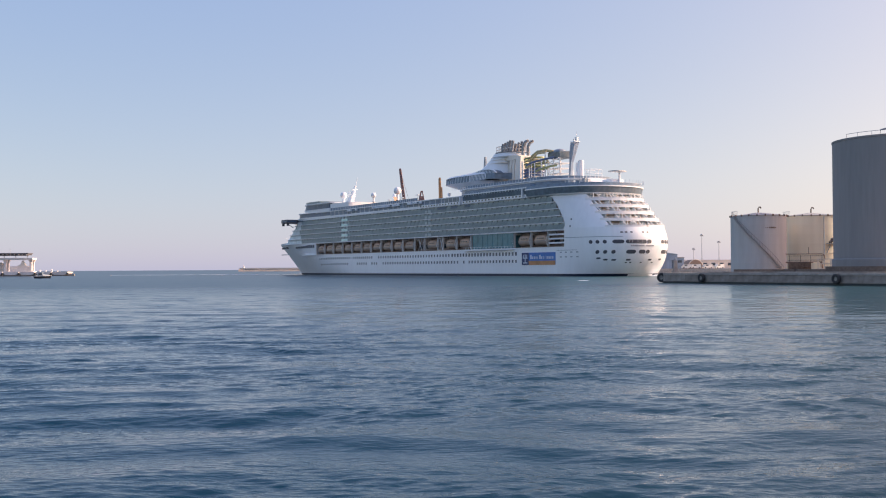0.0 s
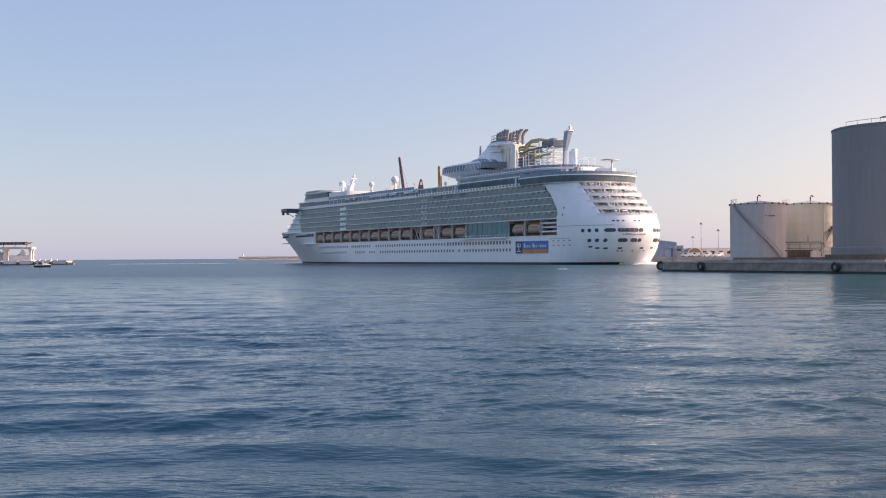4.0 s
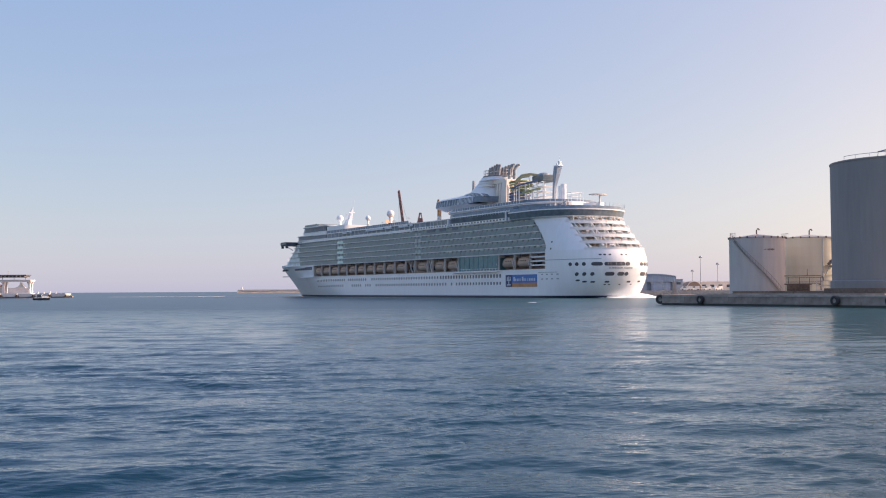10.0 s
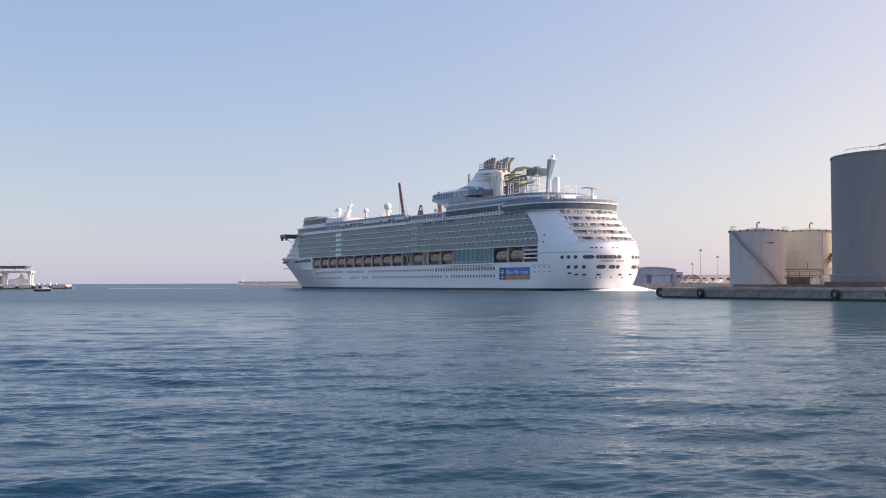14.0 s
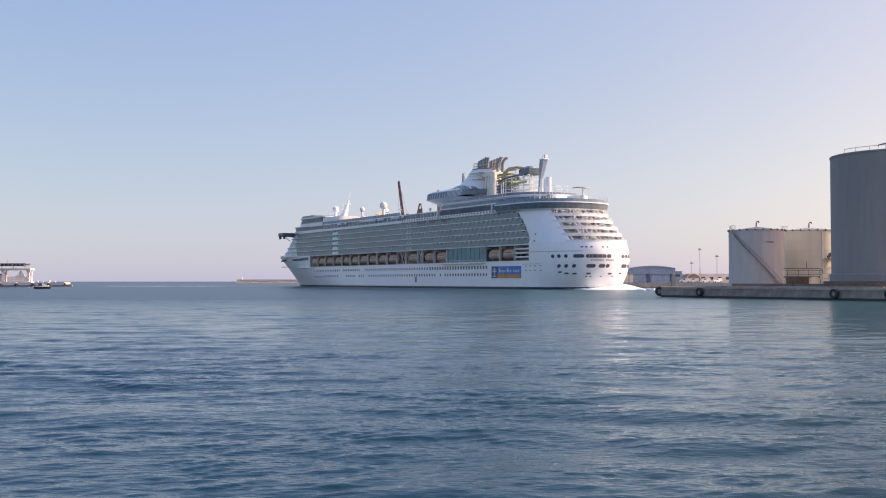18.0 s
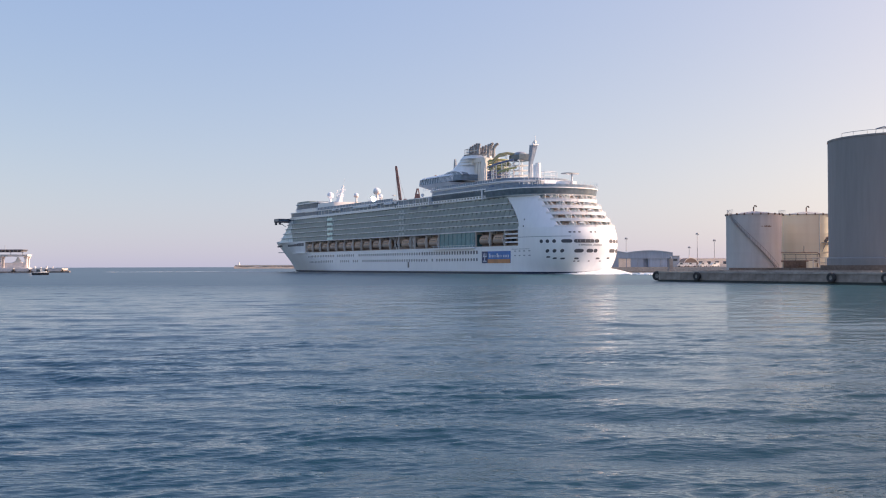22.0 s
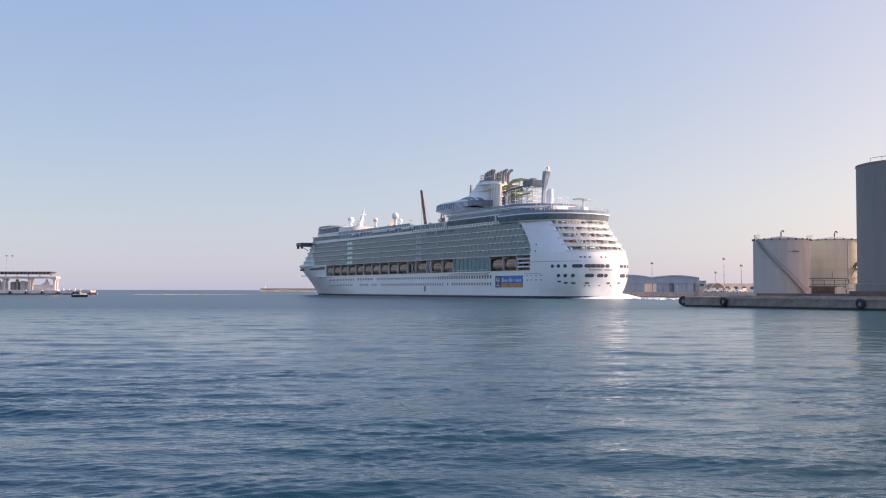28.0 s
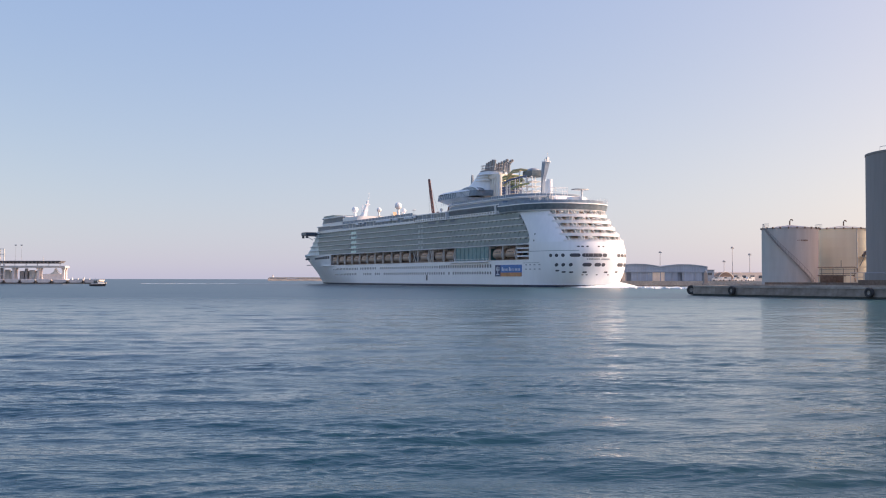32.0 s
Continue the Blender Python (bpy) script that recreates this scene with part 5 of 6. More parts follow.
for X, y, z0, zc, r in ((222.4, 12.7, 38.5, 43.0, 1.9), (187.0, 13.3, 35.0, 40.9, 1.35), (162.0, 13.4, 35.0, 41.5, 1.9), (218.0, -16.5, 38.5, 43.2, 1.4), (121.6, 9.0, 35.0, 37.2, 0.8)):
    d = part("radome", Shape().ball(X, y, zc, r, 18), WHITE, ship, "white satellite dome", smooth=60)
    part("pedestal", Shape().cyl(X, y, z0, zc - r * 0.8, r * 0.42, r * 0.36, 12), WHITE, d)

# lounge in front of the funnel, with an undercut prow
part("lounge_base", Shape().loft([outline(84, 108, 7.5, 4, 12, 34.7, 40), outline(84, 111, 8, 4, 14, 39.4, 40)]), WHITE, ship, smooth=30)
part("lounge_belly", Shape().loft([outline(88, 113, 9, 4, 15, 38.0, 40), outline(88, 121, 11.5, 4, 18, 39.6, 40), outline(88, 126.5, 13.6, 4, 20, 41.2, 40)]), DECKWHITE, ship, "undercut lounge prow", smooth=30)
part("lounge_window", Shape().loft([outline(78, 126.6, 13.7, 4, 20, 41.2, 40), outline(78, 125.2, 13.2, 4, 20, 43.8, 40)], caps=False), LOUNGEGLASS, ship, "raked lounge windows", smooth=30)
for k in range(25):
    # close ribs beside the funnel, wider bays round the prow
    X = 85.5 + 1.1 * k if k < 12 else 97.6 + 2.3 * (k - 11)
    v = max(0.0, (X - 106.6) / 20.0)
    w = 13.75 * max(0.0, 1 - v ** 2.6) ** (1 / 2.6)
    if w > 3:
        b = 0.3 if k < 12 else 0.16
        part("lounge_mullion", Shape().loft([[(X, w + 0.1, 41.2), (X + b, w + 0.1, 41.2), (X + b, w - 0.4, 41.2), (X, w - 0.4, 41.2)], [(X, w - 0.35, 43.8), (X + b, w - 0.35, 43.8), (X + b, w - 0.9, 43.8), (X, w - 0.9, 43.8)]]), WHITE, ship)
part("lounge_roof", Shape().loft([outline(84, 126.6, 13.6, 4, 20, 43.8, 40), outline(86, 125.0, 13.0, 4, 20, 44.5, 40), outline(86, 112, 8, 4, 18, 45.9, 40)]), WHITE, ship, smooth=30)

arch = [(99.0, 43.6), (96.5, 44.4), (92.5, 45.3), (88.5, 45.7), (84.5, 45.5), (81.0, 44.8), (78.5, 43.6)]
for s in (1, -1):
    glazed = part("arched_glazing", Shape().loft([[(x, s * (y - 0.25 * (z - 43.6)), z) for x, z in arch] for y in (9.0, 12.6)]), LOUNGEGLASS, ship, "arched glazing beside the funnel")
    part("arch_rim", Shape().tube([(x, s * (12.65 - 0.25 * (z - 43.6)), z) for x, z in arch], 0.28, 6), WHITE, glazed)
    for k in range(17):
        x = 79.6 + 1.1 * k
        z1 = lerp(-x, [(-a, b) for a, b in arch])
        part("arch_rib", Shape().loft([[(x, s * (12.7 - 0.25 * (z - 43.6)), z), (x + 0.25, s * (12.7 - 0.25 * (z - 43.6)), z), (x + 0.25, s * (12.4 - 0.25 * (z - 43.6)), z), (x, s * (12.4 - 0.25 * (z - 43.6)), z)] for z in (43.6, z1)]), WHITE, glazed)

# funnel: a white body that sweeps down on to the lounge roof, tan uptakes behind it
rect = lambda X0, X1, y, z: outline(X0, X1, y, 8.5, min(14.0, X1 - X0 - 9.0), z, 40, 2.0)
fun = part("funnel", Shape().loft([rect(82, 117, 8.2, 43.4), rect(82, 112.5, 7.8, 44.4), rect(82, 107.5, 7.2, 45.6), rect(82, 103.4, 6.8, 47.0), rect(82, 100.0, 6.4, 48.7), rect(81, 97.0, 5.9, 50.2), rect(80, 94.8, 5.6, 51.8), rect(79.5, 93.4, 5.2, 53.0)]), WHITE, ship, "white funnel with tan columns and dark crown", smooth=35)
for X0, X1, y0, y1, top in ((78.9, 80.0, 3.7, 4.7, 51.0), (72.4, 75.8, 2.6, 4.9, 50.6), (77.0, 78.4, 3.4, 4.6, 50.0)):
    for s in (1, -1):
        part("funnel_column", Shape().loft([[(X0 - d, s * y0, z), (X1, s * y0, z), (X1, s * (y1 + e), z), (X0 - d, s * (y1 + e), z)] for d, e, z in ((0.6, 0.5, 37.7), (0.2, 0.1, 46.0), (0.0, -0.5, top))]), FUNNELTAN, fun, "tan funnel column")
part("funnel_recess", Shape().box(75.6, 83.0, -3.6, 3.6, 37.7, 49.6), DAVIT, fun, "shaded recess between the uptakes")
for z, x1, w in ((48.6, 100.4, 6.5), (50.0, 97.6, 6.05)):
    part("funnel_ring", Shape().loft([rect(79.6, x1, w, z + d) for d in (0, 0.22)]), FUNNELTAN, fun, smooth=30)
part("funnel_arch", Shape().loft([[(x, y, z) for x, z in ((85.4, 49.4), (76.8, 49.4), (73.4, 50.4), (73.4, 51.0), (76.8, 51.3), (85.4, 51.3))] for y in (-4.4, 4.4)]), FUNNELTAN, fun)
part("funnel_core", Shape().loft([outline(86.0, 94.0, 4.6, 2, 2, z, 24) for z in (37.7, 44.0)]), FUNNELTAN, fun, smooth=35)
part("funnel_collar", Shape().loft([rect(78.0, 95.8, 5.9, 51.0), rect(77.6, 95.8, 6.3, 51.5), rect(78.0, 95.0, 5.9, 52.1)]), DECKWHITE, fun)
crown = part("funnel_crown", Shape().loft([rect(79.4, 92.8, 5.0, 53.0), rect(79.2, 92.4, 5.1, 53.6)]), SOOT, fun, "sooty funnel crown")
for i, X in enumerate((80.4, 82.5, 84.6, 86.7, 88.8)):
    for s_ in (1, -1):
        y, z = s_ * (3.3 - 0.2 * i), 58.0 - 0.3 * abs(i - 1)
        pipe = part("exhaust_pipe", Shape().tube([(X, y, 53.3), (X - 0.4, y, z - 2.0), (X - 1.1, y, z)], 0.66, 12), SOOT if i % 2 else GREYSTEEL, crown, smooth=50)
        part("pipe_mouth", Shape().tube([(X - 1.06, y, z - 0.1), (X - 1.15, y, z + 0.06)], 0.54, 12), BLACK, pipe)
        part("pipe_band", Shape().tube([(X - 0.15, y, 54.9), (X - 0.17, y, 55.2)], 0.76, 12), DECKWHITE, pipe)
for z in (54.6, 56.0):
    part("crown_rail", Shape().tube(rect(79.4, 91.2, 4.6, z) + rect(79.4, 91.2, 4.6, z)[:1], 0.12, 5), GREYSTEEL, crown)
for k in range(9):
    for s_ in (1, -1):
        part("crown_post", Shape().cyl(80.4 + 1.2 * k, s_ * 4.5, 53.4, 56.1, 0.09, 0.09, 5), GREYSTEEL, crown)
for s in (1, -1):
    st = part("stack_pipe", Shape().tube([(74.8, s * 1.3, 50.5), (74.8, s * 1.3, 54.9), (74.2, s * 1.3, 56.0), (73.0, s * 1.3, 56.8), (71.6, s * 1.3, 57.0)], 0.7, 10), GREYSTEEL, fun, smooth=50)
    part("stack_mouth", Shape().tube([(71.7, s * 1.3, 57.0), (71.5, s * 1.3, 57.0)], 0.56, 10), BLACK, st)
    part("stack_brace", Shape().box(74.0, 79.4, min(s * 0.9, s * 1.9), max(s * 0.9, s * 1.9), 52.4, 52.8), GREYSTEEL, st)
part("front_fin", Shape().loft([[(98.4, 3.5, 46.8), (100.2, 3.5, 46.8), (100.2, 4.5, 46.8), (98.4, 4.5, 46.8)], [(98.8, 3.7, 52.6), (99.9, 3.7, 52.6), (99.9, 4.3, 52.6), (98.8, 4.3, 52.6)]]), GREYSTEEL, fun)

# water slides
park = part("slide_deck", Shape().loft([outline(38, 72, 12, 6, 6, z, 30) for z in (37.7, 39.4)]), DECKWHITE, ship, smooth=30)


def helix(cx, cy, r, z0, z1, turns, start):
    n = int(26 * turns)
    return [(cx + r * math.cos(start + 2 * math.pi * turns * k / n), cy + r * math.sin(start + 2 * math.pi * turns * k / n), z0 + (z1 - z0) * k / n) for k in range(n + 1)]


for cz, r, m, lab in ((40.4, 0.55, BLUE, "dark blue slide coil"), (42.0, 0.55, BLUE, "dark blue slide coil"), (43.5, 0.5, BLUE, "dark blue slide coil"), (45.0, 0.42, GREEN, "green slide coil"), (46.5, 0.42, YELLOW, "yellow slide coil"), (47.8, 0.45, GREEN, "green slide coil")):
    part("slide_tube", Shape().tube(helix(64.6, 3.0, 4.2, cz, cz + 1.3, 1.05, 0.3 + cz), r, 8), m, park, lab, smooth=50)
part("slide_tube", Shape().tube(helix(58.5, 5.0, 3.6, 43.2, 46.4, 1.3, 2.2) + [(53, 6, 47.4)], 0.42, 8), GREEN, park, "green slide coil", smooth=50)
part("slide_tube", Shape().tube([(64, 6, 46.6), (60.5, 7.5, 49.0), (57.5, 7, 50.6), (54.5, 5, 51.0), (52, 3, 50.4)], 0.6, 8), YELLOW, park, "faded yellow slide bow", smooth=50)
part("slide_tube", Shape().tube([(63, 8, 44.2), (58.5, 9, 47.4), (55.5, 8.6, 49.6), (53.0, 6, 50.0)], 0.4, 8), YELLOW, park, "yellow slide bow", smooth=50)
part("slide_tube", Shape().tube([(56, 9, 42.4), (52, 9.5, 43.0), (48.5, 8, 43.8), (47.5, 5, 44.4)], 0.42, 8), GREEN, park, smooth=50)
part("slide_tube", Shape().tube([(62, 9.2, 45.4), (56, 10, 46.2), (51, 9, 46.8), (48, 6, 47.6)], 0.4, 8), BLUE, park, "blue slide run", smooth=50)
part("slide_tower", Shape().box(46.8, 54.5, -2.5, 4.0, 47.4, 50.4, 0.5), RIMGLASS, park, "blue-grey clad slide tower head")
part("slide_bowl", Shape().ball(50.5, 1.0, 50.2, 2.8, 14, 0.45), GREYSTEEL, park, smooth=50)
for X, y, z in ((46.8, 4.0, 47.4), (54.5, 4.0, 47.4), (46.8, -2.6, 47.4), (54.5, -2.6, 47.4), (50.7, 4.0, 47.4), (62.5, 4.5, 47.0), (70.8, 4.5, 47.2), (66.5, 8.2, 47.6), (59, 8.9, 47.0), (57.0, 5.0, 47.0), (66.5, 0.2, 46.5), (61.8, 8.0, 45.6), (52, 9.3, 46.6), (48.6, 7.8, 44), (56, 9.6, 46), (64.0, 1.5, 47.0), (69.0, 7.4, 46.8), (49, 5.5, 48), (53, 6.5, 50)):
    part("slide_post", Shape().cyl(X, y, 39.4, z, 0.22, 0.22, 6), DECKWHITE, park)
for z in (41.2, 43.3, 45.4):
    part("tower_landing", Shape().box(46.8, 54.5, -2.5, 4.0, z, z + 0.22), DECKWHITE, park)
part("tower_stair", Shape().tube([(46.8, 4.4, 39.5), (54.5, 4.4, 41.3), (46.8, 4.4, 43.4), (54.5, 4.4, 45.5), (46.8, 4.4, 47.4)], 0.22, 5), DECKWHITE, park)
# leaning look-out tower aft of the slides
look_out = part("lookout_tower", Shape().loft([[(X0, -y, z), (X1, -y, z), (X1, y, z), (X0, y, z)] for X0, X1, y, z in ((44.6, 45.6, 0.55, 37.7), (43.8, 45.0, 0.6, 45.5), (42.0, 44.4, 0.9, 50.0), (40.9, 43.4, 1.2, 53.2))]), SHEDROOF, ship, "blue-grey flared look-out tower")
part("lookout_cap", Shape().box(40.3, 43.5, -1.3, 1.3, 53.2, 53.6, 0.1), DECKWHITE, look_out)
part("lookout_mast", Shape().cyl(41, 0, 54.0, 57.5, 0.1, 0.06, 5).box(40.4, 41.6, -0.5, 0.5, 53.7, 55.2).box(42.2, 42.8, -0.4, 0.4, 53.7, 54.6), DECKWHITE, look_out)
for X, y, z in ((37.6, 2.0, 44.6), (34.9, 3.0, 45.2)):
    part("vent_cylinder", Shape().cyl(X, y, 37.7, z, 1.15, 1.15, 14), WHITE, ship, smooth=50)
# sports court frame and aft canopy
court = part("court_frame", Shape().tube([(30, 6, 41.0), (26, 6, 41.0), (26, 0, 41.0), (30, 0, 41.0), (30, 6, 41.0)], 0.09, 5), DECKWHITE, ship)
for z in (37.6, 39.4):
    part("court_rail", Shape().tube([(30, 6, z), (26, 6, z), (26, 0, z), (30, 0, z)], 0.08, 5), DECKWHITE, court)
for X in (26.0, 28.0, 30.0):
    for y in (0, 6):
        part("court_post", Shape().cyl(X, y, 34.7, 41.0, 0.1, 0.1, 5), DECKWHITE, court)
part("climbing_wall", Shape().loft([outline(24, 38, 9, 3, 3, 34.7, 16), outline(26, 37, 7.5, 3, 3, 37.4, 16)]), WHITE, ship, smooth=30)
part("aft_bar", Shape().loft([outline(16.5, 23, 4, 3, 3, z, 16) for z in (34.7, 36.6)]), WHITE, ship, smooth=30)
part("aft_canopy_post", Shape().cyl(16.2, 0, 34.7, 39.4, 0.4, 0.35, 8), WHITE, ship)
part("aft_canopy", Shape().loft([outline(14.8, 19.6, 3.4, 1.5, 1.5, z, 16) for z in (39.4, 39.75)]), GREYSTEEL, ship)
rng = random.Random(21)
for k in range(34):
    X, y = rng.uniform(21, 42), rng.uniform(4, 14)
    if rng.random() < 0.5:
        part("deck_pole", Shape().cyl(X, y, 34.7, rng.uniform(37.5, 41.5), 0.09, 0.07, 5), DECKWHITE, ship)
    else:
        w = rng.uniform(0.5, 1.6)
        part("deck_locker", Shape().box(X - w, X + w, y - 0.6, y + 0.6, 34.7, rng.uniform(35.8, 37.2), 0.08), rng.choice((DECKWHITE, GREYSTEEL, DAVIT)), ship)
for k in range(26):
    a = -1.3 + 2.6 * k / 25
    part("aft_rail_post", Shape().cyl(31.0 - 19.4 * math.cos(a), 19.0 * math.sin(a), 34.7, 36.2, 0.07, 0.07, 4), DECKWHITE, ship)

# ---- windows and openings in the white hull ----
def hull_frame(X, z):
    """Pose on the port side at X and z: its x along the hull, its y outwards."""
    p, q = Vector((X - 0.3, half(max(X - 0.3, lerp(z, STERN) + 0.01), z), z)), Vector((X + 0.3, half(X + 0.3, z), z))
    d = (q - p).normalized()
    o = Vector((-d.y, d.x, 0))
    m = Matrix((d, o, Vector((0, 0, 1)))).transposed().to_4x4()
    m.translation = Vector((X, half(X, z), z))
    return m


lower = Shape().box(-0.5, 0.5, -0.1, 0.05, -0.58, 0.58).mesh("hull_window", HULLGLASS)
tall = Shape().box(-0.6, 0.6, -0.1, 0.05, -0.72, 0.72).mesh("hull_window", HULLGLASS)
for z, rows in ((8.9, ((56, 104, 2.25, tall), (106, 172, 2.4, lower), (178, 198, 2.2, lower), (203, 242, 2.3, lower))), (5.9, ((56, 90, 2.25, lower), (94, 96, 2.3, lower), (99, 168, 2.4, lower), (173, 178, 2.4, lower), (184, 196, 2.4, lower), (205, 240, 2.5, lower)))):
    for a, b, step, m in rows:
        X = a
        while X <= b:
            part("hull_window", m, None, ship, at=hull_frame(X, z))
            X += step
dash = Shape().box(-0.55, 0.55, -0.05, 0.04, -0.2, 0.2).mesh("vent_slot", GREYSTEEL)
for X in (18.5, 21.5, 24.5, 27.5):
    for z in (9.05, 7.3):
        part("vent_slot", dash, None, ship, at=hull_frame(X, z))
gal_open = Shape().box(-1.2, 1.2, -0.15, 0.05, -0.85, 0.85).mesh("gallery_opening", BLACK)
for k in range(10):
    part("gallery_opening", gal_open, None, ship, at=hull_frame(247.0 + 2.9 * k, 16.0))


def stern_opening(y0, y1, z, h, name="stern_opening"):
    """A dark opening with round ends and a thin raised frame, bent round the stern."""
    r = min(h / 2, (y1 - y0) / 2)
    n = 10 + 2 * int((y1 - y0) / 1.0)
    front, back = [], []
    for k in range(n + 1):
        y = (y0 + y1) / 2 - (y1 - y0) / 2 * math.cos(math.pi * k / n)
        e = min(y - y0, y1 - y)
        v = h / 2 * (math.sqrt(max(0.0, 1 - (1 - e / r) ** 2)) if e < r else 1.0) + 0.01
        for zz in (z - v, z + v):
            front.append((stern_x(y, zz) - 0.07, y, zz))
    sh = Shape().add(front, [(2 * k, 2 * k + 2, 2 * k + 3, 2 * k + 1) for k in range(n)])
    ring = front[::2] + front[::-1][::2]
    sh.loft([ring, [(x + 0.4, y, zz) for x, y, zz in ring]], caps=False)
    o = part(name, sh, BLACK, ship, "dark mooring deck opening")
    return o


def reach(y, z, r):
    """Half of a width of 2 r along the bent plating, taken across the ship."""
    return r / math.hypot(1.0, (stern_x(y + 0.05, z) - stern_x(y - 0.05, z)) / 0.1)


for y in (17.5, 16.5, 15.2):
    e = reach(y, 12.6, 0.72)
    stern_opening(y - e, y + e, 12.6, 1.35, "stern_porthole")
for y in (16.4, 15.0, 13.2):
    e = reach(y, 8.9, 0.72)
    stern_opening(y - e, y + e, 8.9, 1.35, "stern_porthole")
for y0, y1 in ((10.6, 13.6), (2.6, 10.1), (0.4, 2.3), (-7.0, -5.0), (-9.6, -7.4), (-12.4, -10.2)):
    stern_opening(y0, y1, 12.6, 1.3)
for y0, y1 in ((6.7, 9.8), (2.9, 5.5), (1.0, 2.6), (-9.2, -5.4), (-13.6, -10.0)):
    stern_opening(y0, y1, 8.9, 1.35)
for y, z in ((16.0, 6.6), (14.6, 6.1), (12.7, 6.0), (8.6, 6.0), (0.0, 6.0), (-5.6, 6.1), (9.0, 5.0), (7.6, 5.0), (3.6, 5.0), (-1.6, 5.0)):
    e = reach(y, z, 0.85 if z > 5.5 else 0.4)
    stern_opening(y - e, y + e, z, 0.6 if z > 5.5 else 0.35, "mooring_fairlead")
for y in (10.9, 9.6, 7.9, 3.5, 1.5):
    stern_opening(y - 0.42, y + 0.42, 16.0, 0.5, "stern_window")
# rollers in the long opening, and pale rims round the portholes
for y in (9.0, 6.2, 4.4, 8.1):
    part("roller_post", Shape().box(stern_x(y, 12.6) - 0.11, stern_x(y, 12.6) + 0.2, y - 0.07, y + 0.07, 12.0, 13.2), GREYSTEEL, ship)
dot = Shape().box(-0.3, 0.3, -0.1, 0.05, -0.3, 0.3).mesh("quarter_port", BLACK)
for X, z in ((22.0, 21.3), (22.2, 18.7)):
    part("quarter_port", dot, None, ship, at=hull_frame(X, z))
part("quarter_rail", Shape().loft([[(X, half(X, z) + 0.06, z) for X in stations(18.5, 30, 12, "stern")] + [(X, half(X, z) - 0.2, z) for X in reversed(stations(18.5, 30, 12, "stern"))] for z in (9.75, 9.9)]), GREYSTEEL, ship)
# the ship's name on the stern, as plain bars
for k, w in enumerate((0.35, 0.25, 0.3, 0.3, 0.2, 0.35, 0.25, 0.3, 0.0, 0.3, 0.25, 0.35, 0.3, 0.2, 0.3)):
    if w:
        y = 8.2 - 0.62 * k
        part("name_bar", Shape().loft([[(stern_x(y, z) - d, y - w, z), (stern_x(y, z) - d, y + w, z)] + [(stern_x(y, z) + 0.2, y + w, z), (stern_x(y, z) + 0.2, y - w, z)] for z, d in ((10.85, 0.08), (11.3, 0.08))]), GREYSTEEL, ship)
# thin rubbing lines
part("seam_line", Shape().loft([[(X, half(X, z) + 0.05, z) for X in stations(2.5, 26, 20, "stern")] + [(X, half(X, z) - 0.2, z) for X in reversed(stations(2.5, 26, 20, "stern"))] for z in (14.35, 14.55)]), GREYSTEEL, ship)
part("pilot_opening", Shape().box(-0.75, 0.75, -0.05, 0.04, -1.3, 1.3), HULLGLASS, ship, "dark pilot door opening", at=hull_frame(116.8, 3.9))
pilot_door = part("pilot_door", Shape().box(-0.85, 0.85, 0.05, 0.12, -1.4, 1.4), WHITE, ship, "white sliding pilot door", at=hull_frame(116.8, 3.9))
# company sign: plain shapes
sign = part("hull_sign", Shape().box(30.7, 51.9, 19.3, 19.42, 4.4, 9.2), SIGNSKY, ship, "blue and orange painted hull sign")
part("sign_panel", Shape().box(47.4, 51.9, 19.42, 19.46, 4.4, 9.2), SIGNBLUE, sign, "navy panel with a pale emblem")
part("sign_sunset", Shape().box(30.7, 47.4, 19.42, 19.45, 4.4, 6.0), SIGNORANGE, sign, "orange lower stripe")
part("emblem", Shape().box(49.4, 49.9, 19.46, 19.49, 5.0, 8.6).box(48.2, 51.1, 19.46, 19.49, 6.9, 7.3).box(48.4, 48.8, 19.46, 19.49, 7.3, 8.4).box(50.5, 50.9, 19.46, 19.49, 7.3, 8.4).box(48.3, 51.0, 19.46, 19.49, 5.0, 5.4), SIGNWHITE, sign)
for k, w in enumerate((1.2, 0.7, 0.8, 0.7, 0.3, 1.1, 0.7, 0.5, 0.3, 0.8, 0.8, 0.7, 0.7)):
    x = 46.4 - 1.16 * k
    part("sign_bar", Shape().box(x - 0.9 * w if w < 1 else x - 0.95, x, 19.45, 19.48, 6.7, 8.3 if w > 1 else 7.7), SIGNWHITE, sign)


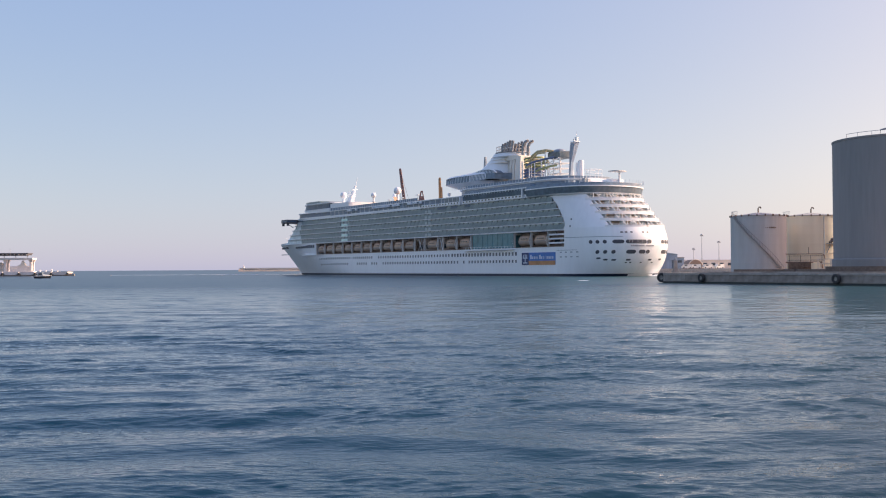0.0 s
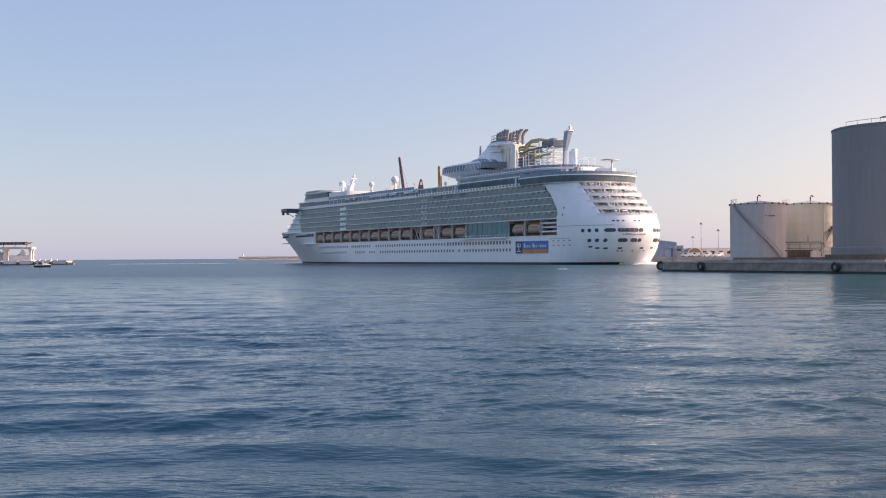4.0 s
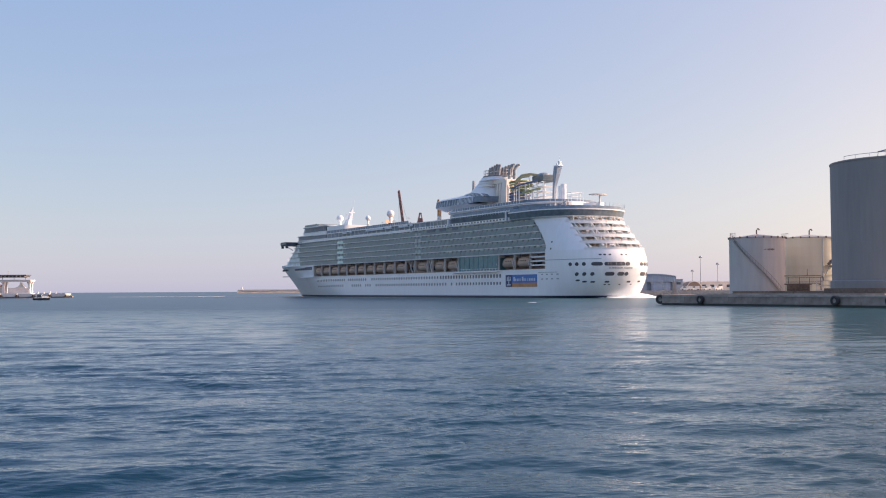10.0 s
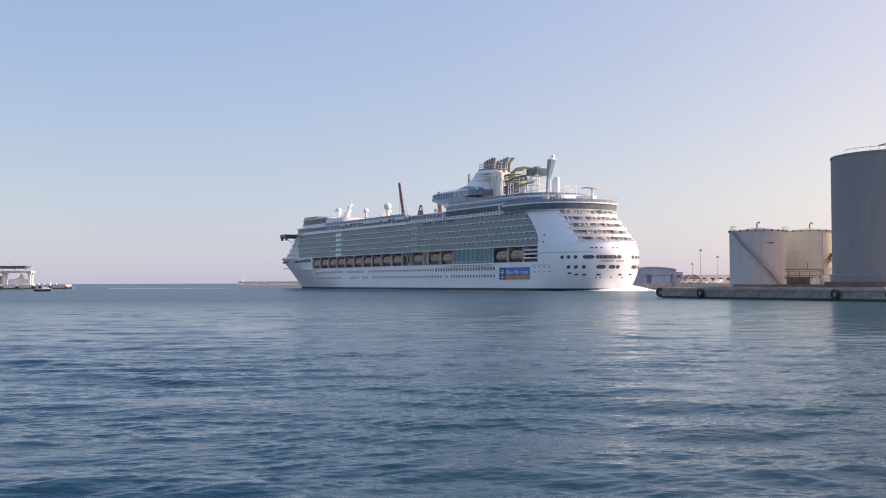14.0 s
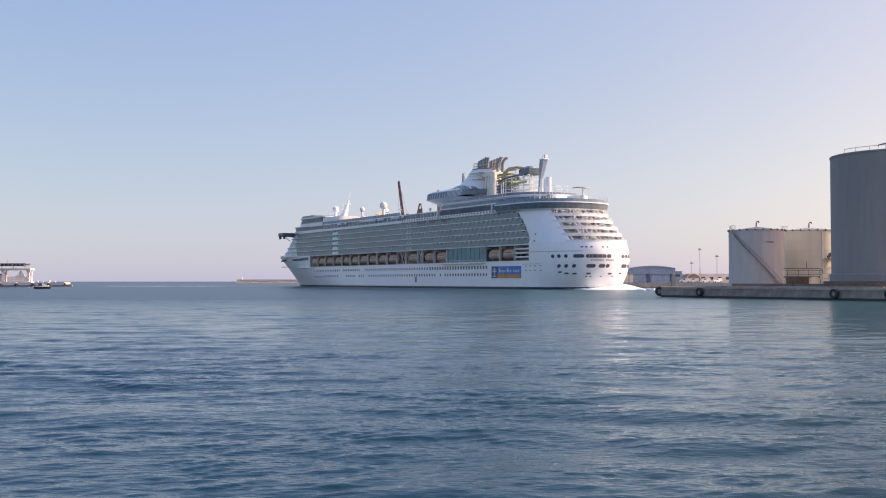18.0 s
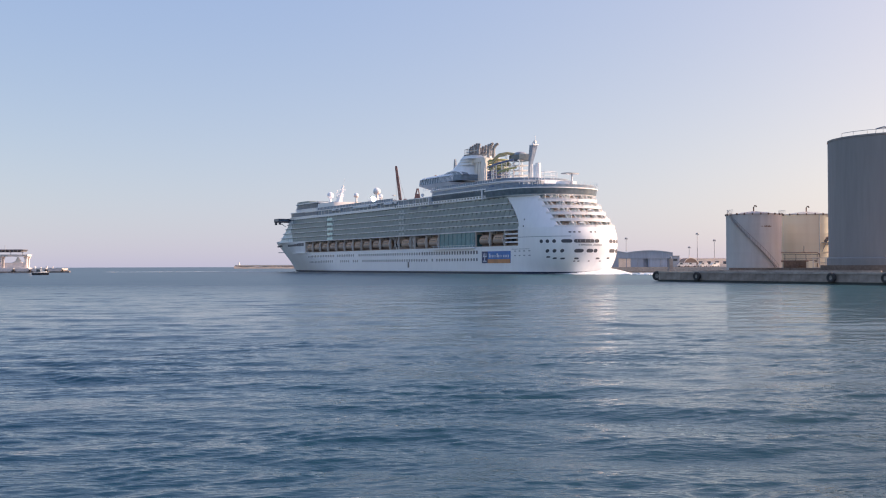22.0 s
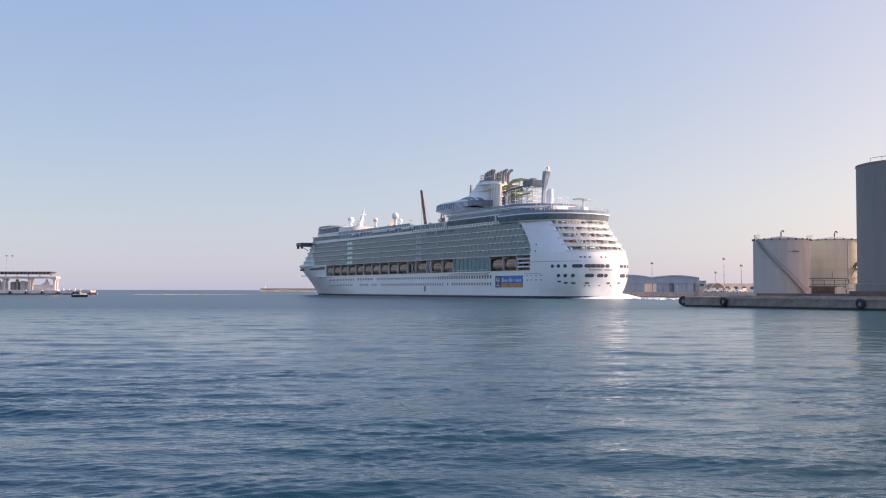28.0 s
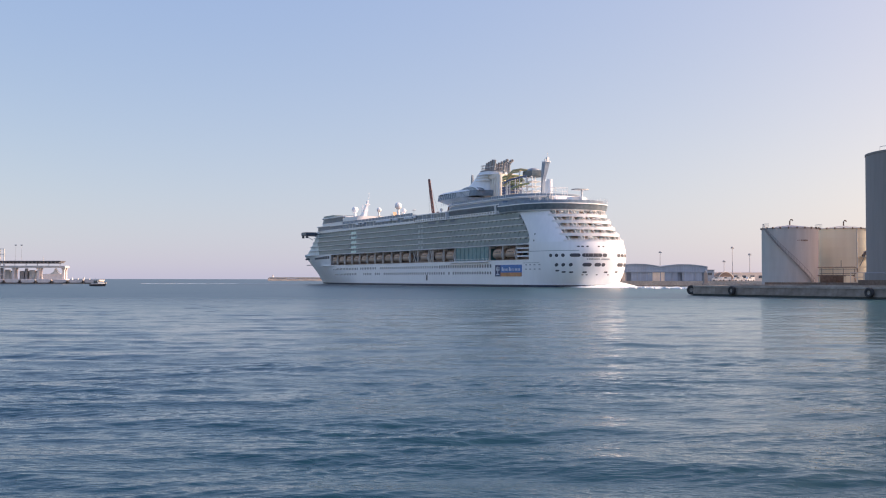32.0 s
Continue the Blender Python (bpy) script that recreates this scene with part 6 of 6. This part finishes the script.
# ---- foam at the stern and along the hull ----
def foam_patch(name, label, pts, seed, skirt=False):
    """A ragged, thin, lumpy sheet of foam over an outline of (x, half width) steps."""
    rng = random.Random(seed)
    s = Shape()
    n = len(pts)
    for k in range(n - 1):
        (xa, wa, ca), (xb, wb, cb) = pts[k], pts[k + 1]
        steps = 10
        for i in range(steps):
            for _ in range(5 if not skirt or xa < -10 else 0):
                u = (i + rng.random()) / steps
                x = xa + (xb - xa) * u
                w = wa + (wb - wa) * u
                y = ca + (cb - ca) * u + rng.uniform(-1, 1) * w
                r = rng.uniform(0.4, 1.3) * min(1.0, 0.4 + w / 6)
                m = 7
                ring = [(x + 1.7 * r * math.cos(6.283 * j / m) * rng.uniform(0.6, 1.2), y + r * math.sin(6.283 * j / m) * rng.uniform(0.6, 1.2)) for j in range(m)]
                h = rng.uniform(0.12, 0.4) * (1.1 if skirt and x > -6 else 1.7 if skirt else 0.35)
                s.loft([[(p, q, -0.3) for p, q in ring], [(p, q, h * 0.6) for p, q in ring], [(x + (p - x) * 0.5, y + (q - y) * 0.5, h) for p, q in ring]])
    # a ragged thin sheet under the lumps, and a skirt of white water round the stern
    for k in range(n - 1):
        (xa, wa, ca), (xb, wb, cb) = pts[k], pts[k + 1]
        rings = []
        for i in range(9):
            u = i / 8
            x, w, c = xa + (xb - xa) * u, wa + (wb - wa) * u, ca + (cb - ca) * u
            lo, hi = c - w * rng.uniform(0.55, 0.95), c + w * rng.uniform(0.55, 0.95)
            rings.append([(x, lo, -0.2), (x, lo + 0.25 * w, 0.3 if skirt else 0.03), (x, (lo + hi) / 2, 0.45 if skirt else 0.05), (x, hi - 0.25 * w, 0.3 if skirt else 0.03), (x, hi, -0.2)])
        s.loft(rings)
    if skirt:
        edge = [(X, half(X, 0.0)) for X in stations(lerp(0.0, STERN), 26.0, 40, "stern")]
        edge = [(X, y) for X, y in reversed(edge)] + [(X, -y) for X, y in edge[1:]]
        rings = []
        for X, y in edge:
            d = Vector((X - 26.0, y * 1.1, 0)).normalized()
            f = max(0.0, 1.0 - (X - 4.0) / 22.0) * rng.uniform(0.75, 1.1) * lerp(y, ((-19.3, 1.3), (0.0, 1.25), (8.0, 0.5), (15.0, 0.12), (19.3, 0.05)))
            rings.append([(X - 0.4 * d.x, y - 0.4 * d.y, -0.3), (X - 0.4 * d.x, y - 0.4 * d.y, 0.1 + 1.3 * f), (X + d.x * 1.6, y + d.y * 1.6, 0.1 + 0.75 * f), (X + d.x * 4.5 * f, y + d.y * 4.5 * f, 0.25 * f), (X + d.x * (1.0 + 6.0 * f), y + d.y * (1.0 + 6.0 * f), -0.3)])
        s.loft(rings)
        # the boil above the screws, heaped up against the stern
        puffs = [(rng.uniform(-12, 6), rng.uniform(-20, 6), rng.uniform(1.0, 2.6), rng.uniform(-0.35, 0.5)) for _ in range(110)]
        rows = []
        for i in range(49):
            x = 7.0 - 24.0 * i / 48
            row = []
            for j in range(65):
                y = 8.0 - 32.0 * j / 64
                h = 2.3 * math.exp(-((x - 3.0) / 7.5) ** 2 - ((y + 7.0) / 8.0) ** 2)
                h += sum(a * math.exp(-((x - px) ** 2 + (y - py) ** 2) / (pr * pr)) for px, py, pr, a in puffs) * (0.06 + 0.22 * h)
                row.append((x, y, h - 0.32))
            rows.append(row)
        s.loft(rows, close=False, caps=False)
    return solid(name, s, FOAM, label, "foam", kind="stuff", smooth=60)


wake = foam_patch("wake_foam", "white churned foam behind the ship's stern", [(9, 14, 0), (6, 13, 0), (2, 13, 0), (-6, 12, 0), (-16, 9, -2), (-28, 10, -4), (-42, 11, -7), (-58, 11, -9), (-76, 10, -10)], 4, True)
swell_rng = random.Random(9)
line = Shape()
for k in range(125):
    x, w = -208.0 + 1.02 * k, swell_rng.uniform(0.7, 1.9)
    if swell_rng.random() < 0.92:
        h = swell_rng.uniform(0.03, 0.13)
        line.loft([[(x - w, 639.0, -0.3), (x + w, 639.0, -0.3), (x + w, 641.5, -0.3), (x - w, 641.5, -0.3)], [(x - w * 0.8, 639.8, h), (x + w * 0.8, 639.8, h), (x + w * 0.8, 640.6, h), (x - w * 0.8, 640.6, h)]])
solid("swell_foam", line, FOAM, "thin pale line of foam far out on the water", "foam", kind="stuff")
drift_foam = foam_patch("drifting_foam", "small white foam streak drifting on the water", [(-0.7, 0.22, 0.0), (0.7, 0.2, 0.1)], 5)


# ---- what moves ----
def motions():
    ship_rows = []
    for k in range(17):
        t = 2.0 * k
        s = t / 32
        ship_rows.append((t, pose(75.33 - 18.69 * s - 4.22 * s * s, 370.28 + 12.38 * s + 15.51 * s * s, 0, 0, 0, 122.12 - 4.78 * s + 1.88 * s * s)))
    walk(ship, ship_rows)
    walk(drift_foam, [(t, pose(34.6 - 1.15 * t, 251.0 + 0.9 * t, z)) for t, z in ((0, 0), (8, -0.03), (14, -0.2), (18, -0.6), (32, -0.8))])
    # the screws start to turn: the churned water wells up behind the stern
    rise = ((0, -1.7), (4, -1.3), (8, -0.7), (12, -0.25), (16, -0.05), (20, 0.0))
    walk(wake, [(t, Matrix.Translation((0, 0, lerp(t, rise))) @ m) for t, m in ship_rows])
    shut = hull_frame(116.8, 3.9)
    walk(pilot_door, [(t, shut @ Matrix.Translation((d, 0, 0))) for t, d in ((0, 0), (13.6, 0), (14.5, 0.25), (16.5, 1.1), (19.0, 1.7), (32.0, 1.7))])
    walk(boat, [(t, pose(x, 427.0, 0, 0, 0, turn)) for t, x, turn in (
        (0, -167.9, 8), (7, -167.6, 6), (13, -167.4, 5), (17, -167.0, 4), (20, -166.8, 3), (23, -166.3, 2), (25, -164.9, 0), (27.5, -162.5, 0), (29, -160.6, 0), (31, -159.0, 0), (32, -158.0, 0))])
    walk(water, [(t, pose(-0.2 * t, -0.5 * t, 0)) for t in (0, 8, 16, 24, 32)])


motions()
